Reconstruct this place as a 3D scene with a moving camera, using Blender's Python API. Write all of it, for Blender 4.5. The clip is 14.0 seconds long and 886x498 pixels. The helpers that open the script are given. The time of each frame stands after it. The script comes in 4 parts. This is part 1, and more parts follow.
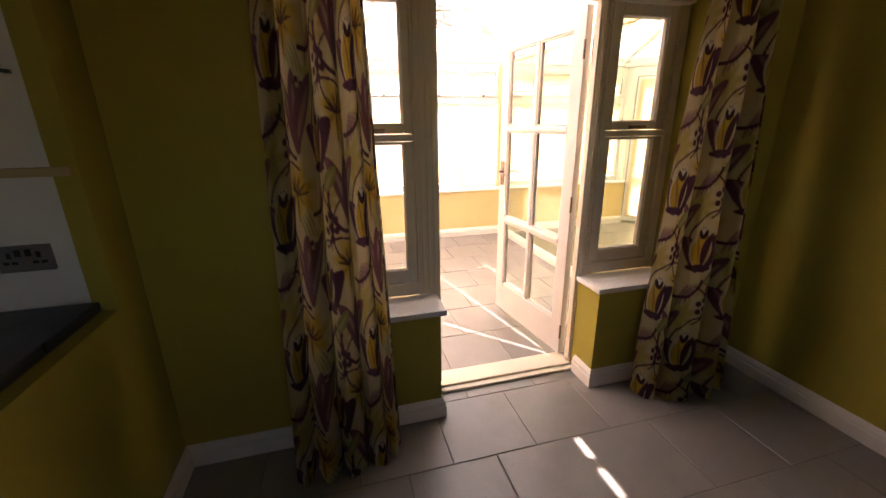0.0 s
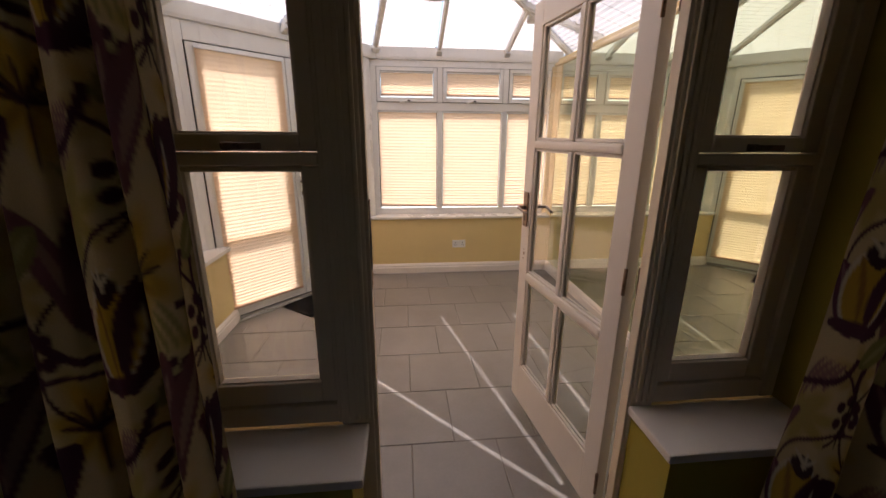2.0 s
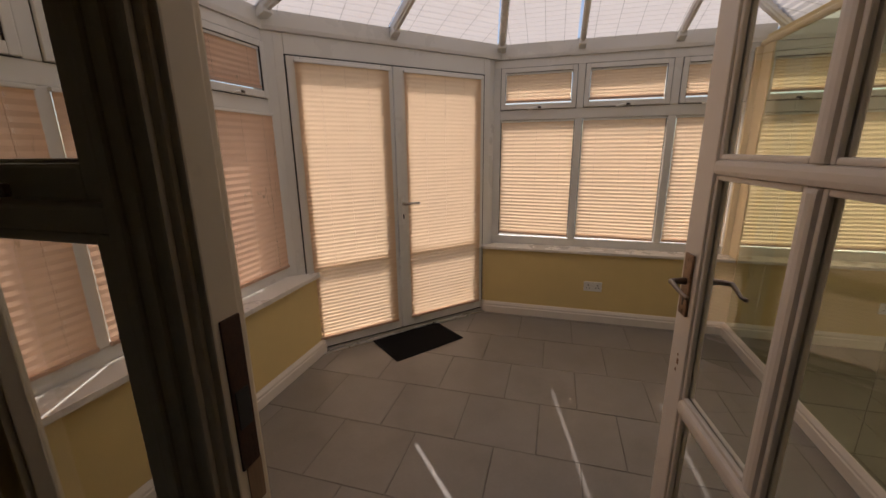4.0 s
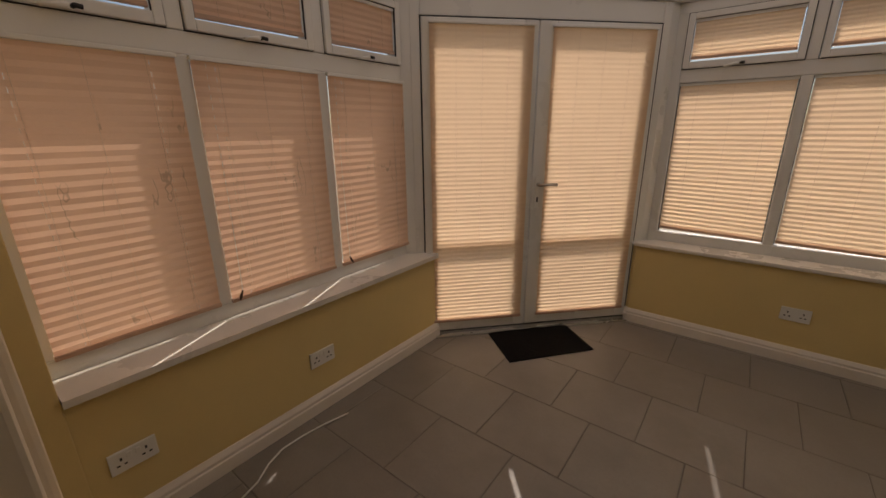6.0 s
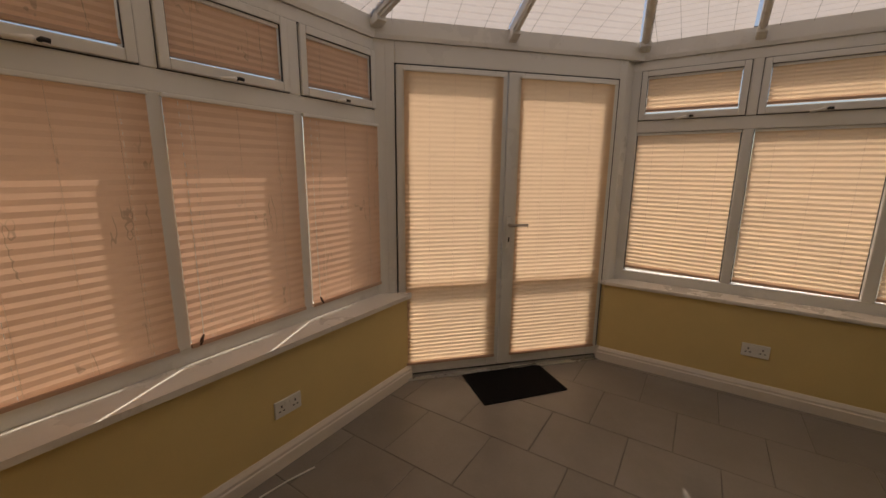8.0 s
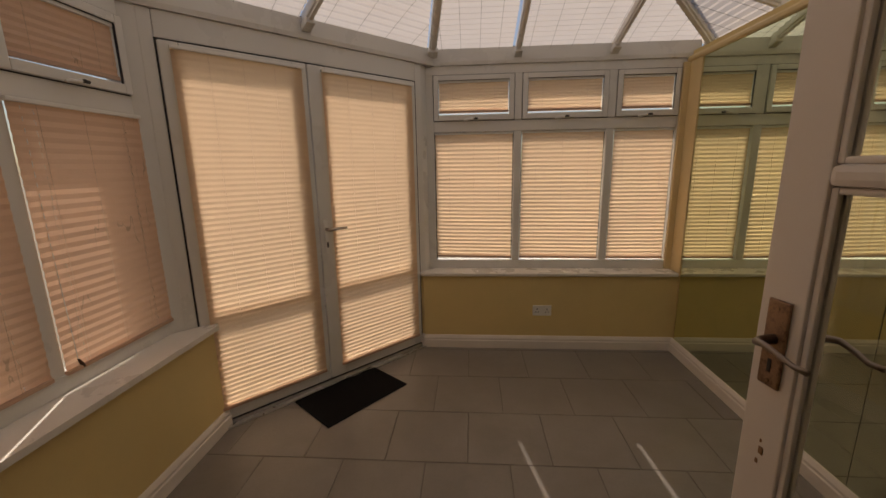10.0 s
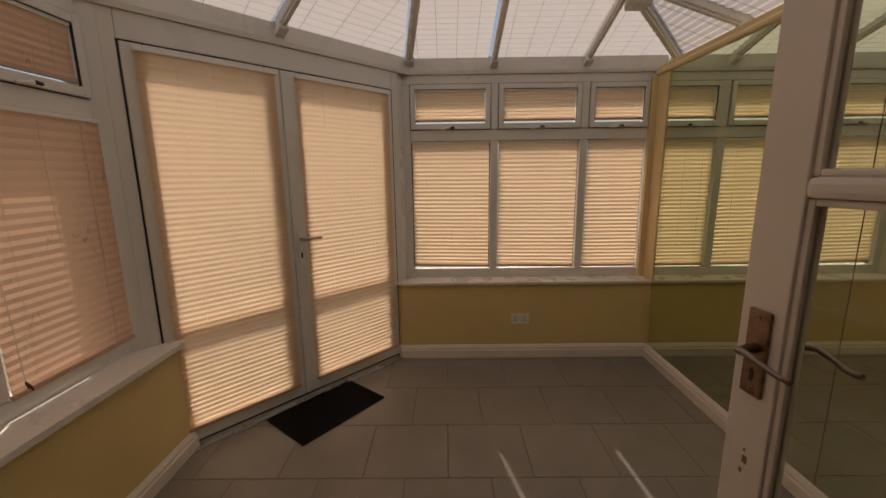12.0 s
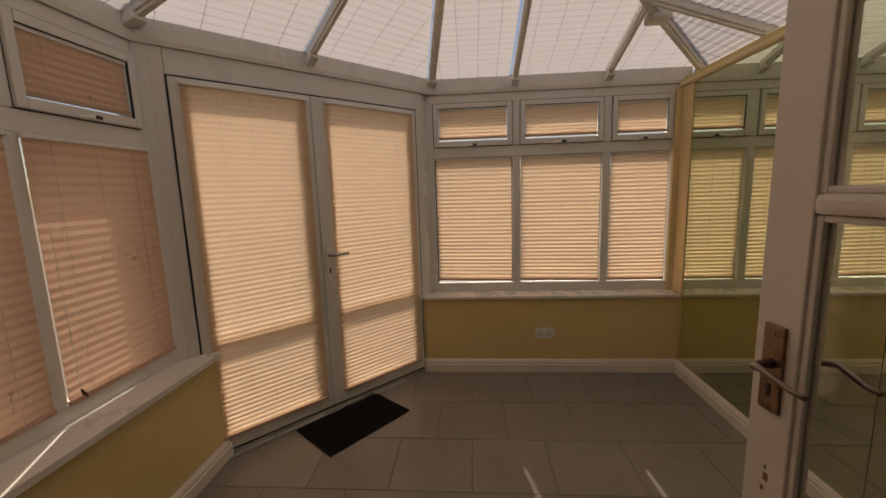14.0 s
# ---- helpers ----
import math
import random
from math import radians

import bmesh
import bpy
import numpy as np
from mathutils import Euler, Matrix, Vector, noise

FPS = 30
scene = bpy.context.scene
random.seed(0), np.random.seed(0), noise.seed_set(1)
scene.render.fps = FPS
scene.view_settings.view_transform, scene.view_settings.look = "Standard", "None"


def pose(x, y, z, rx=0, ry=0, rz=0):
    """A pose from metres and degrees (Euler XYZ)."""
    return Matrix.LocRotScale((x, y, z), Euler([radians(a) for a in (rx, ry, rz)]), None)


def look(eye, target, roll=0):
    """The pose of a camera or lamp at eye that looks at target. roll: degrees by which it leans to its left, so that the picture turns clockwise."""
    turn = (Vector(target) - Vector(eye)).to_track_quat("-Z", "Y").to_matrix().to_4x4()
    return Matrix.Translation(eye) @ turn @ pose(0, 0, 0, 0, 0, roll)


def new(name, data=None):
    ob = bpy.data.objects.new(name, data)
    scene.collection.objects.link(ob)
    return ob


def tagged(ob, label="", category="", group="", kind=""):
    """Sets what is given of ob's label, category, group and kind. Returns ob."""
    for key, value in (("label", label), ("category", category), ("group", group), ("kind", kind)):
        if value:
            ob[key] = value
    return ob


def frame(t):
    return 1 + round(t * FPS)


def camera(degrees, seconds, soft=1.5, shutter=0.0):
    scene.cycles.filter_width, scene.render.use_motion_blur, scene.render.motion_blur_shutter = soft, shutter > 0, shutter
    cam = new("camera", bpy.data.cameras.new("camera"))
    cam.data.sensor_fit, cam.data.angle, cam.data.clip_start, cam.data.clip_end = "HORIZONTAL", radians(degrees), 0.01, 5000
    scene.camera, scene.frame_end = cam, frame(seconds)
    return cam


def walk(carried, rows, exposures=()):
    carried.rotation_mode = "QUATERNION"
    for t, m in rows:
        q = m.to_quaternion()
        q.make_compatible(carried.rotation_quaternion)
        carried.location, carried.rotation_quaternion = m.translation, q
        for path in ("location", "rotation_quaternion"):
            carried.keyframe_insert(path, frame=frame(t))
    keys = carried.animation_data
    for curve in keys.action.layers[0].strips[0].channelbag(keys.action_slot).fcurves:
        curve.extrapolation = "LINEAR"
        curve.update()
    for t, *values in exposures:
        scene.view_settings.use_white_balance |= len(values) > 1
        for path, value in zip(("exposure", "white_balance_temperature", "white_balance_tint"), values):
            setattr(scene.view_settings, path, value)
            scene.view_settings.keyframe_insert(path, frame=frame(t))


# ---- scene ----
cam = camera(96.7, 14.0)
PATH = [
    (0, (0.261, 0.179, 1.471), (0.753, 2.021, 0.867), -0.7),
    (0.5, (0.372, 0.331, 1.454), (0.839, 2.185, 0.865), -0.7),
    (1, (0.554, 0.524, 1.481), (0.877, 2.408, 0.891), 1.4),
    (1.5, (0.693, 0.758, 1.486), (1.024, 2.668, 0.994), 1.1),
    (2, (0.837, 1.003, 1.472), (1.031, 2.915, 0.919), 0.4),
    (2.5, (0.985, 1.198, 1.482), (0.864, 3.115, 0.927), 2.1),
    (3, (1.074, 1.377, 1.47), (0.806, 3.261, 0.855), 1.3),
    (3.5, (1.085, 1.584, 1.473), (0.69, 3.466, 0.922), 0.3),
    (4, (1.088, 1.742, 1.484), (0.552, 3.606, 0.993), -0.7),
    (4.2, (1.091, 1.798, 1.478), (0.386, 3.603, 0.98), -0.8),
    (6.3, (1.081, 2.115, 1.425), (-0.101, 3.622, 0.848), -0.5),
    (6.5, (1.082, 2.107, 1.416), (-0.081, 3.642, 0.876), -0.5),
    (7, (1.097, 2.099, 1.431), (-0.058, 3.673, 0.999), -0.6),
    (7.2, (1.089, 2.099, 1.433), (-0.058, 3.684, 1.017), -0.5),
    (9.3, (0.962, 2.121, 1.457), (0.352, 3.99, 1.09), -0.6),
    (9.5, (0.937, 2.129, 1.452), (0.495, 4.044, 1.083), -2.1),
    (10, (0.872, 2.155, 1.46), (0.731, 4.108, 1.05), -1.0),
    (10.5, (0.867, 2.177, 1.456), (0.786, 4.133, 1.046), -0.9),
    (11, (0.868, 2.188, 1.454), (0.951, 4.139, 1.02), -0.2),
    (11.5, (0.857, 2.187, 1.457), (0.875, 4.144, 1.044), -0.7),
    (12, (0.855, 2.181, 1.463), (0.838, 4.146, 1.092), -0.7),
    (12.5, (0.855, 2.173, 1.468), (0.802, 4.144, 1.131), -1.1),
    (13, (0.856, 2.168, 1.471), (0.77, 4.141, 1.155), -1.4),
    (13.5, (0.863, 2.162, 1.468), (0.763, 4.132, 1.136), -1.8),
    (14, (0.877, 2.136, 1.479), (0.728, 4.108, 1.178), -1.8),
]
EXPOSURES = [(0, 3.27, 6800, 24), (0.5, 2.32, 6450, 20), (1, 1.70, 6350, 22), (1.5, 1.27, 6350, 22), (2, 1.02, 6400, 20), (2.5, 0.68, 6450, 18), (3, 0.37, 6500, 16), (4, -0.08, 6800, 17), (6.5, -0.34, 7400, 17), (9.5, -0.42, 7600, 16), (14, -0.47, 7600, 17)]
walk(cam, [(t, look(eye, target, roll)) for t, eye, target, roll in PATH], EXPOSURES)

# ---- daylight ----
SUN_AZ, SUN_EL = 25.0, 60.0     # degrees from +y towards -x, and above the horizon
world = bpy.data.worlds.new("sky")
scene.world = world
world.use_nodes = True
wn = world.node_tree
sky = wn.nodes.new("ShaderNodeTexSky")
sky.sky_type = "NISHITA"
sky.sun_disc = False
sky.sun_elevation = radians(SUN_EL)
sky.sun_rotation = radians(-SUN_AZ)
wn.links.new(sky.outputs[0], wn.nodes["Background"].inputs[0])
wn.nodes["Background"].inputs[1].default_value = 0.12
sun_dir = Vector((-math.sin(radians(SUN_AZ)) * math.cos(radians(SUN_EL)), math.cos(radians(SUN_AZ)) * math.cos(radians(SUN_EL)), math.sin(radians(SUN_EL))))
sun = new("sun", bpy.data.lights.new("sun", "SUN"))
sun.data.energy = 4.5
sun.data.angle = radians(0.5)
sun.data.color = (1.0, 0.95, 0.88)
sun.matrix_world = look(sun_dir * 20, (0, 0, 0))


# ---- materials ----
def nodes_of(name):
    m = bpy.data.materials.new(name)
    m.use_nodes = True
    t = m.node_tree
    return m, t, t.nodes["Principled BSDF"], t.nodes["Material Output"]


def mix_rgb(t, fac, a, b, mode="MIX"):
    n = t.nodes.new("ShaderNodeMix")
    n.data_type = "RGBA"
    n.blend_type = mode
    for sock, v in ((n.inputs[0], fac), (n.inputs[6], a), (n.inputs[7], b)):
        if isinstance(v, bpy.types.NodeSocket):
            t.links.new(v, sock)
        elif isinstance(v, (int, float)):
            sock.default_value = v
        else:
            sock.default_value = (*v, 1)
    return n.outputs[2]


def noise_tex(t, scale, detail=4, rough=0.55, coord="Object", stretch=None):
    tc = t.nodes.new("ShaderNodeTexCoord")
    n = t.nodes.new("ShaderNodeTexNoise")
    n.inputs["Scale"].default_value = scale
    n.inputs["Detail"].default_value = detail
    n.inputs["Roughness"].default_value = rough
    src = tc.outputs[coord]
    if stretch:
        mp = t.nodes.new("ShaderNodeMapping")
        mp.inputs["Scale"].default_value = stretch
        t.links.new(src, mp.inputs[0])
        src = mp.outputs[0]
    t.links.new(src, n.inputs["Vector"])
    return n.outputs[0]


def ramp(t, src, lo, hi, a=0.0, b=1.0):
    n = t.nodes.new("ShaderNodeMapRange")
    n.inputs[1].default_value, n.inputs[2].default_value = lo, hi
    n.inputs[3].default_value, n.inputs[4].default_value = a, b
    t.links.new(src, n.inputs[0])
    return n.outputs[0]


def bump(t, src, strength, dist):
    n = t.nodes.new("ShaderNodeBump")
    n.inputs["Strength"].default_value = strength
    n.inputs["Distance"].default_value = dist
    t.links.new(src, n.inputs["Height"])
    return n.outputs[0]


def surface(name, colour, rough=0.5, metal=0.0, vary=0.12, stain=None, stain_at=(0.55, 0.75), big=3.0, fine=60.0, relief=0.2, depth=0.002, rvar=0.1, stretch=None, spec=0.5):
    """A painted, plastic, stone or metal surface with grain, soft blotches and wear."""
    m, t, p, out = nodes_of(name)
    n1 = noise_tex(t, big, 5, 0.6, stretch=stretch)
    n2 = noise_tex(t, fine, 3, 0.6, stretch=stretch)
    dark = tuple(c * (1 - vary) for c in colour)
    light = tuple(min(1, c * (1 + vary * 0.6)) for c in colour)
    c = mix_rgb(t, ramp(t, n1, 0.3, 0.7), dark, light)
    c = mix_rgb(t, ramp(t, n2, 0.3, 0.7, 0, 0.35), c, tuple(x * (1 - vary * 1.2) for x in colour))
    if stain:
        n3 = noise_tex(t, big * 2.7, 6, 0.7)
        c = mix_rgb(t, ramp(t, n3, *stain_at), c, stain)
    t.links.new(c, p.inputs["Base Color"])
    p.inputs["Metallic"].default_value = metal
    p.inputs["Specular IOR Level"].default_value = spec
    t.links.new(ramp(t, n1, 0.3, 0.7, max(0.03, rough - rvar), min(1, rough + rvar)), p.inputs["Roughness"])
    if relief:
        t.links.new(bump(t, n2, relief, depth), p.inputs["Normal"])
    return m


M = {}
M["olive"] = surface("olive_emulsion", (0.37, 0.295, 0.030), 0.75, vary=0.08, fine=180, relief=0.25, depth=0.001)
M["cream"] = surface("cream_yellow_emulsion", (0.70, 0.545, 0.255), 0.7, vary=0.06, fine=160, relief=0.2, depth=0.001)
# gloss tinted cream, with warm bounce off the olive walls in its colour
M["warmgloss"] = surface("gloss_with_warm_bounce", (0.78, 0.67, 0.51), 0.55, vary=0.06, big=5, fine=40, relief=0.12, depth=0.001, stain=(0.60, 0.48, 0.34), stain_at=(0.64, 0.85), stretch=(1, 1, 0.3))
# the cream wall paint, made paler to hold the nearby window's light
M["litcream"] = surface("cream_paint_window_lit", (0.72, 0.57, 0.31), 0.55, vary=0.05, fine=120, relief=0.1)
M["kitchen_white"] = surface("white_emulsion", (0.72, 0.69, 0.62), 0.7, vary=0.05, fine=150)
M["gloss"] = surface("white_gloss_paint", (0.76, 0.70, 0.64), 0.38, vary=0.05, big=5, fine=40, relief=0.12, depth=0.001, stain=(0.62, 0.54, 0.45), stain_at=(0.64, 0.85), stretch=(1, 1, 0.3))
M["upvc"] = surface("white_upvc", (0.74, 0.73, 0.70), 0.32, vary=0.03, big=2, fine=90, relief=0.05, depth=0.0005, stain=(0.6, 0.57, 0.51), stain_at=(0.62, 0.9))
M["sillboard"] = surface("white_laminated_sill", (0.74, 0.71, 0.66), 0.3, vary=0.05, big=4, fine=70, relief=0.06, depth=0.0006, stain=(0.55, 0.48, 0.4), stain_at=(0.62, 0.85))
M["gasket"] = surface("black_rubber_gasket", (0.025, 0.025, 0.028), 0.6)
M["plastic"] = surface("white_plastic", (0.78, 0.77, 0.74), 0.35, vary=0.03, relief=0)
M["black"] = surface("black_plastic", (0.02, 0.02, 0.02), 0.5, relief=0)
M["chrome"] = surface("satin_metal", (0.45, 0.40, 0.36), 0.33, metal=1.0, vary=0.1, relief=0.05)
M["alu"] = surface("bright_aluminium_strip", (0.80, 0.79, 0.78), 0.28, metal=1.0, vary=0.08, relief=0.05)
M["lever"] = surface("dull_worn_metal", (0.27, 0.22, 0.19), 0.36, metal=1.0, vary=0.15, big=30)
M["brass"] = surface("worn_bronze", (0.30, 0.20, 0.14), 0.38, metal=0.9, vary=0.3, big=30, fine=140, stain=(0.10, 0.06, 0.04), stain_at=(0.5, 0.7))
M["rust"] = surface("rusty_steel", (0.09, 0.045, 0.028), 0.7, metal=0.4, vary=0.4, big=40, fine=200, relief=0.5)
M["barewood"] = surface("bare_splintered_wood", (0.36, 0.22, 0.12), 0.7, vary=0.3, big=20, fine=120, relief=0.4, stretch=(1, 1, 0.2))
M["worktop"] = surface("dark_worktop", (0.028, 0.026, 0.035), 0.35, vary=0.4, big=8, fine=200)
M["lightwood"] = surface("light_wood_trim", (0.45, 0.33, 0.16), 0.5, vary=0.2, stretch=(0.2, 1, 1))
M["ground"] = surface("warm_bounce_ground", (0.35, 0.31, 0.235), 0.85, vary=0.25, big=0.8, fine=20)
M["grout"] = surface("grey_grout", (0.17, 0.15, 0.13), 0.85, vary=0.2, fine=90)
M["steel"] = surface("brushed_steel_plate", (0.35, 0.33, 0.31), 0.35, metal=0.9, vary=0.12)
M["wire"] = surface("white_enamel_wire", (0.72, 0.70, 0.68), 0.35, vary=0.04, relief=0)
M["wear"] = surface("chipped_paint_mark", (0.30, 0.17, 0.09), 0.7, vary=0.4, big=60, fine=200)


def tile_material():
    m, t, p, out = nodes_of("grey_slate_tile")
    info = t.nodes.new("ShaderNodeObjectInfo")
    tc = t.nodes.new("ShaderNodeTexCoord")
    add = t.nodes.new("ShaderNodeVectorMath")
    t.links.new(tc.outputs["Object"], add.inputs[0])
    mul = t.nodes.new("ShaderNodeMath")
    mul.operation = "MULTIPLY"
    mul.inputs[1].default_value = 37.0
    t.links.new(info.outputs["Random"], mul.inputs[0])
    t.links.new(mul.outputs[0], add.inputs[1])

    def nz(scale, detail, rough):
        n = t.nodes.new("ShaderNodeTexNoise")
        n.inputs["Scale"].default_value, n.inputs["Detail"].default_value, n.inputs["Roughness"].default_value = scale, detail, rough
        t.links.new(add.outputs[0], n.inputs["Vector"])
        return n.outputs[0]
    big, mid, fine = nz(3.0, 2, 0.5), nz(11, 3, 0.5), nz(70, 3, 0.55)
    c = mix_rgb(t, ramp(t, big, 0.3, 0.7), (0.200, 0.180, 0.163), (0.250, 0.227, 0.208))
    c = mix_rgb(t, ramp(t, mid, 0.42, 0.75, 0, 0.3), c, (0.285, 0.255, 0.225))
    c = mix_rgb(t, ramp(t, fine, 0.4, 0.8, 0, 0.25), c, (0.16, 0.145, 0.13))
    c = mix_rgb(t, ramp(t, info.outputs["Random"], 0, 1, 0, 0.25), c, (0.21, 0.175, 0.15))
    t.links.new(c, p.inputs["Base Color"])
    t.links.new(ramp(t, big, 0.3, 0.7, 0.29, 0.38), p.inputs["Roughness"])
    h = mix_rgb(t, 0.4, big, fine)
    t.links.new(bump(t, h, 0.03, 0.002), p.inputs["Normal"])
    return m


M["tile"] = tile_material()


def fabric(name, colour, through_share, weave=700.0, thread=(1, 1, 1), dirt=None, crease_shade=False):
    """Thin cloth that lets part of the light through."""
    m, t, p, out = nodes_of(name)
    t.nodes.remove(p)
    n1 = noise_tex(t, weave, 2, 0.5, stretch=thread)
    n2 = noise_tex(t, 2.5, 4, 0.6)
    c = mix_rgb(t, ramp(t, n1, 0.3, 0.7, 0, 0.3), colour, tuple(x * 0.8 for x in colour))
    c = mix_rgb(t, ramp(t, n2, 0.4, 0.75, 0, 0.35), c, dirt or tuple(x * 0.9 for x in colour))
    # thin wavering lines: creases with their shade drawn dark into the colour
    if crease_shade:
        info = t.nodes.new("ShaderNodeObjectInfo")
        tc = t.nodes.new("ShaderNodeTexCoord")
        mp = t.nodes.new("ShaderNodeMapping")
        mp.inputs["Scale"].default_value = (7.0, 7.0, 1.1)
        t.links.new(tc.outputs["Object"], mp.inputs[0])
        sc = t.nodes.new("ShaderNodeMath")
        sc.operation = "MULTIPLY"
        sc.inputs[1].default_value = 50.0
        t.links.new(info.outputs["Random"], sc.inputs[0])
        t.links.new(sc.outputs[0], mp.inputs["Location"])
        nn = t.nodes.new("ShaderNodeTexNoise")
        nn.inputs["Scale"].default_value, nn.inputs["Detail"].default_value = 1.0, 3.0
        t.links.new(mp.outputs[0], nn.inputs["Vector"])
        ab = t.nodes.new("ShaderNodeMath")
        ab.operation = "SUBTRACT"
        ab.inputs[1].default_value = 0.5
        t.links.new(nn.outputs[0], ab.inputs[0])
        ab2 = t.nodes.new("ShaderNodeMath")
        ab2.operation = "ABSOLUTE"
        t.links.new(ab.outputs[0], ab2.inputs[0])
        line = ramp(t, ab2.outputs[0], 0.002, 0.0055, 1.0, 0.0)
        part_of = ramp(t, noise_tex(t, 5.0, 2, 0.5), 0.52, 0.60, 0.0, 0.55)
        mul = t.nodes.new("ShaderNodeMath")
        mul.operation = "MULTIPLY"
        t.links.new(line, mul.inputs[0])
        t.links.new(part_of, mul.inputs[1])
        c = mix_rgb(t, mul.outputs[0], c, tuple(x * 0.45 for x in colour))
    d = t.nodes.new("ShaderNodeBsdfDiffuse")
    tr = t.nodes.new("ShaderNodeBsdfTranslucent")
    mx = t.nodes.new("ShaderNodeMixShader")
    mx.inputs[0].default_value = through_share
    t.links.new(c, d.inputs[0])
    t.links.new(c, tr.inputs[0])
    t.links.new(d.outputs[0], mx.inputs[1])
    t.links.new(tr.outputs[0], mx.inputs[2])
    t.links.new(mx.outputs[0], out.inputs[0])
    return m


M["blind"] = fabric("peach_pleated_fabric", (0.78, 0.51, 0.355), 0.42, 500, (0.2, 1, 3), crease_shade=True)
M["doorblind"] = fabric("cream_peach_pleated_fabric", (0.81, 0.61, 0.425), 0.46, 500, (0.2, 1, 3))
M["roofblind"] = fabric("white_pleated_fabric", (0.80, 0.76, 0.74), 0.45, 400, dirt=(0.72, 0.66, 0.63))


def glass_material(name, tint):
    m, t, p, out = nodes_of(name)
    p.inputs["Base Color"].default_value = (*tint, 1)
    p.inputs["Roughness"].default_value = 0.0
    p.inputs["Transmission Weight"].default_value = 1.0
    p.inputs["IOR"].default_value = 1.45
    return m


M["glass"] = glass_material("clear_glass", (0.97, 0.985, 0.975))
M["shelfglass"] = glass_material("green_edge_glass", (0.45, 0.8, 0.7))


def mirror_material():
    m, t, p, out = nodes_of("tinted_mirror")
    n = noise_tex(t, 4, 4, 0.6)
    c = mix_rgb(t, ramp(t, n, 0.35, 0.7), (0.66, 0.715, 0.50), (0.70, 0.75, 0.545))
    t.links.new(c, p.inputs["Base Color"])
    p.inputs["Metallic"].default_value = 1.0
    p.inputs["Roughness"].default_value = 0.015
    return m


M["mirror"] = mirror_material()


def mat_material():
    m, t, p, out = nodes_of("black_ribbed_mat")
    n = noise_tex(t, 260, 3, 0.7)
    c = mix_rgb(t, ramp(t, n, 0.3, 0.8), (0.005, 0.0045, 0.005), (0.016, 0.015, 0.015))
    t.links.new(c, p.inputs["Base Color"])
    p.inputs["Roughness"].default_value = 0.95
    p.inputs["Specular IOR Level"].default_value = 0.15
    t.links.new(bump(t, n, 0.8, 0.004), p.inputs["Normal"])
    return m


M["doormat"] = mat_material()


def curtain_material():
    m, t, p, out = nodes_of("printed_linen")
    a = t.nodes.new("ShaderNodeVertexColor")
    a.layer_name = "print"
    n = noise_tex(t, 420, 3, 0.6)
    c = mix_rgb(t, ramp(t, n, 0.25, 0.75, 0, 0.18), a.outputs[0], (0.3, 0.25, 0.17), "MULTIPLY")
    p.inputs["Roughness"].default_value = 0.9
    p.inputs["Sheen Weight"].default_value = 0.15
    t.links.new(c, p.inputs["Base Color"])
    tr = t.nodes.new("ShaderNodeBsdfTranslucent")
    t.links.new(c, tr.inputs[0])
    mx = t.nodes.new("ShaderNodeMixShader")
    mx.inputs[0].default_value = 0.62
    t.links.new(p.outputs[0], mx.inputs[1])
    t.links.new(tr.outputs[0], mx.inputs[2])
    t.links.new(mx.outputs[0], out.inputs[0])
    t.links.new(bump(t, n, 0.3, 0.001), p.inputs["Normal"])
    return m


M["curtain"] = curtain_material()


# ---- building tools ----
def box(bm, x0, x1, y0, y1, z0, z1, bevel=0.0, seg=2):
    made = bmesh.ops.create_cube(bm, size=1.0)["verts"]
    for v in made:
        v.co = Vector(((x0 + x1) / 2 + v.co.x * (x1 - x0), (y0 + y1) / 2 + v.co.y * (y1 - y0), (z0 + z1) / 2 + v.co.z * (z1 - z0)))
    if bevel:
        edges = list({e for v in made for e in v.link_edges})
        bmesh.ops.bevel(bm, geom=edges, offset=bevel, segments=seg, profile=0.6, affect="EDGES", clamp_overlap=True)
    return bm


def prism(bm, outline, z0, z1, bevel=0.0):
    lo = [bm.verts.new((x, y, z0)) for x, y in outline]
    hi = [bm.verts.new((x, y, z1)) for x, y in outline]
    n = len(outline)
    faces = [bm.faces.new(list(reversed(lo))), bm.faces.new(hi)]
    for i in range(n):
        faces.append(bm.faces.new((lo[i], lo[(i + 1) % n], hi[(i + 1) % n], hi[i])))
    if bevel:
        bmesh.ops.bevel(bm, geom=list({e for f in faces for e in f.edges}), offset=bevel, segments=3, profile=0.6, affect="EDGES", clamp_overlap=True)
    return bm


def tube(bm, points, r, sides=8, closed=False):
    pts = [Vector(p) for p in points]
    n = len(pts)
    rings = []
    for i, p in enumerate(pts):
        a = pts[(i - 1) % n] if closed or i else p
        b = pts[(i + 1) % n] if closed or i < n - 1 else p
        d = (b - a).normalized()
        up = Vector((0, 0, 1)) if abs(d.z) < 0.9 else Vector((1, 0, 0))
        s = d.cross(up).normalized()
        u = s.cross(d)
        rr = r[i] if isinstance(r, (list, tuple)) else r
        rings.append([bm.verts.new(p + (s * math.cos(k * math.tau / sides) + u * math.sin(k * math.tau / sides)) * rr) for k in range(sides)])
    for i in range(n if closed else n - 1):
        for k in range(sides):
            bm.faces.new((rings[i][k], rings[i][(k + 1) % sides], rings[(i + 1) % n][(k + 1) % sides], rings[(i + 1) % n][k]))
    if not closed:
        bm.faces.new(list(reversed(rings[0])))
        bm.faces.new(rings[-1])
    return bm


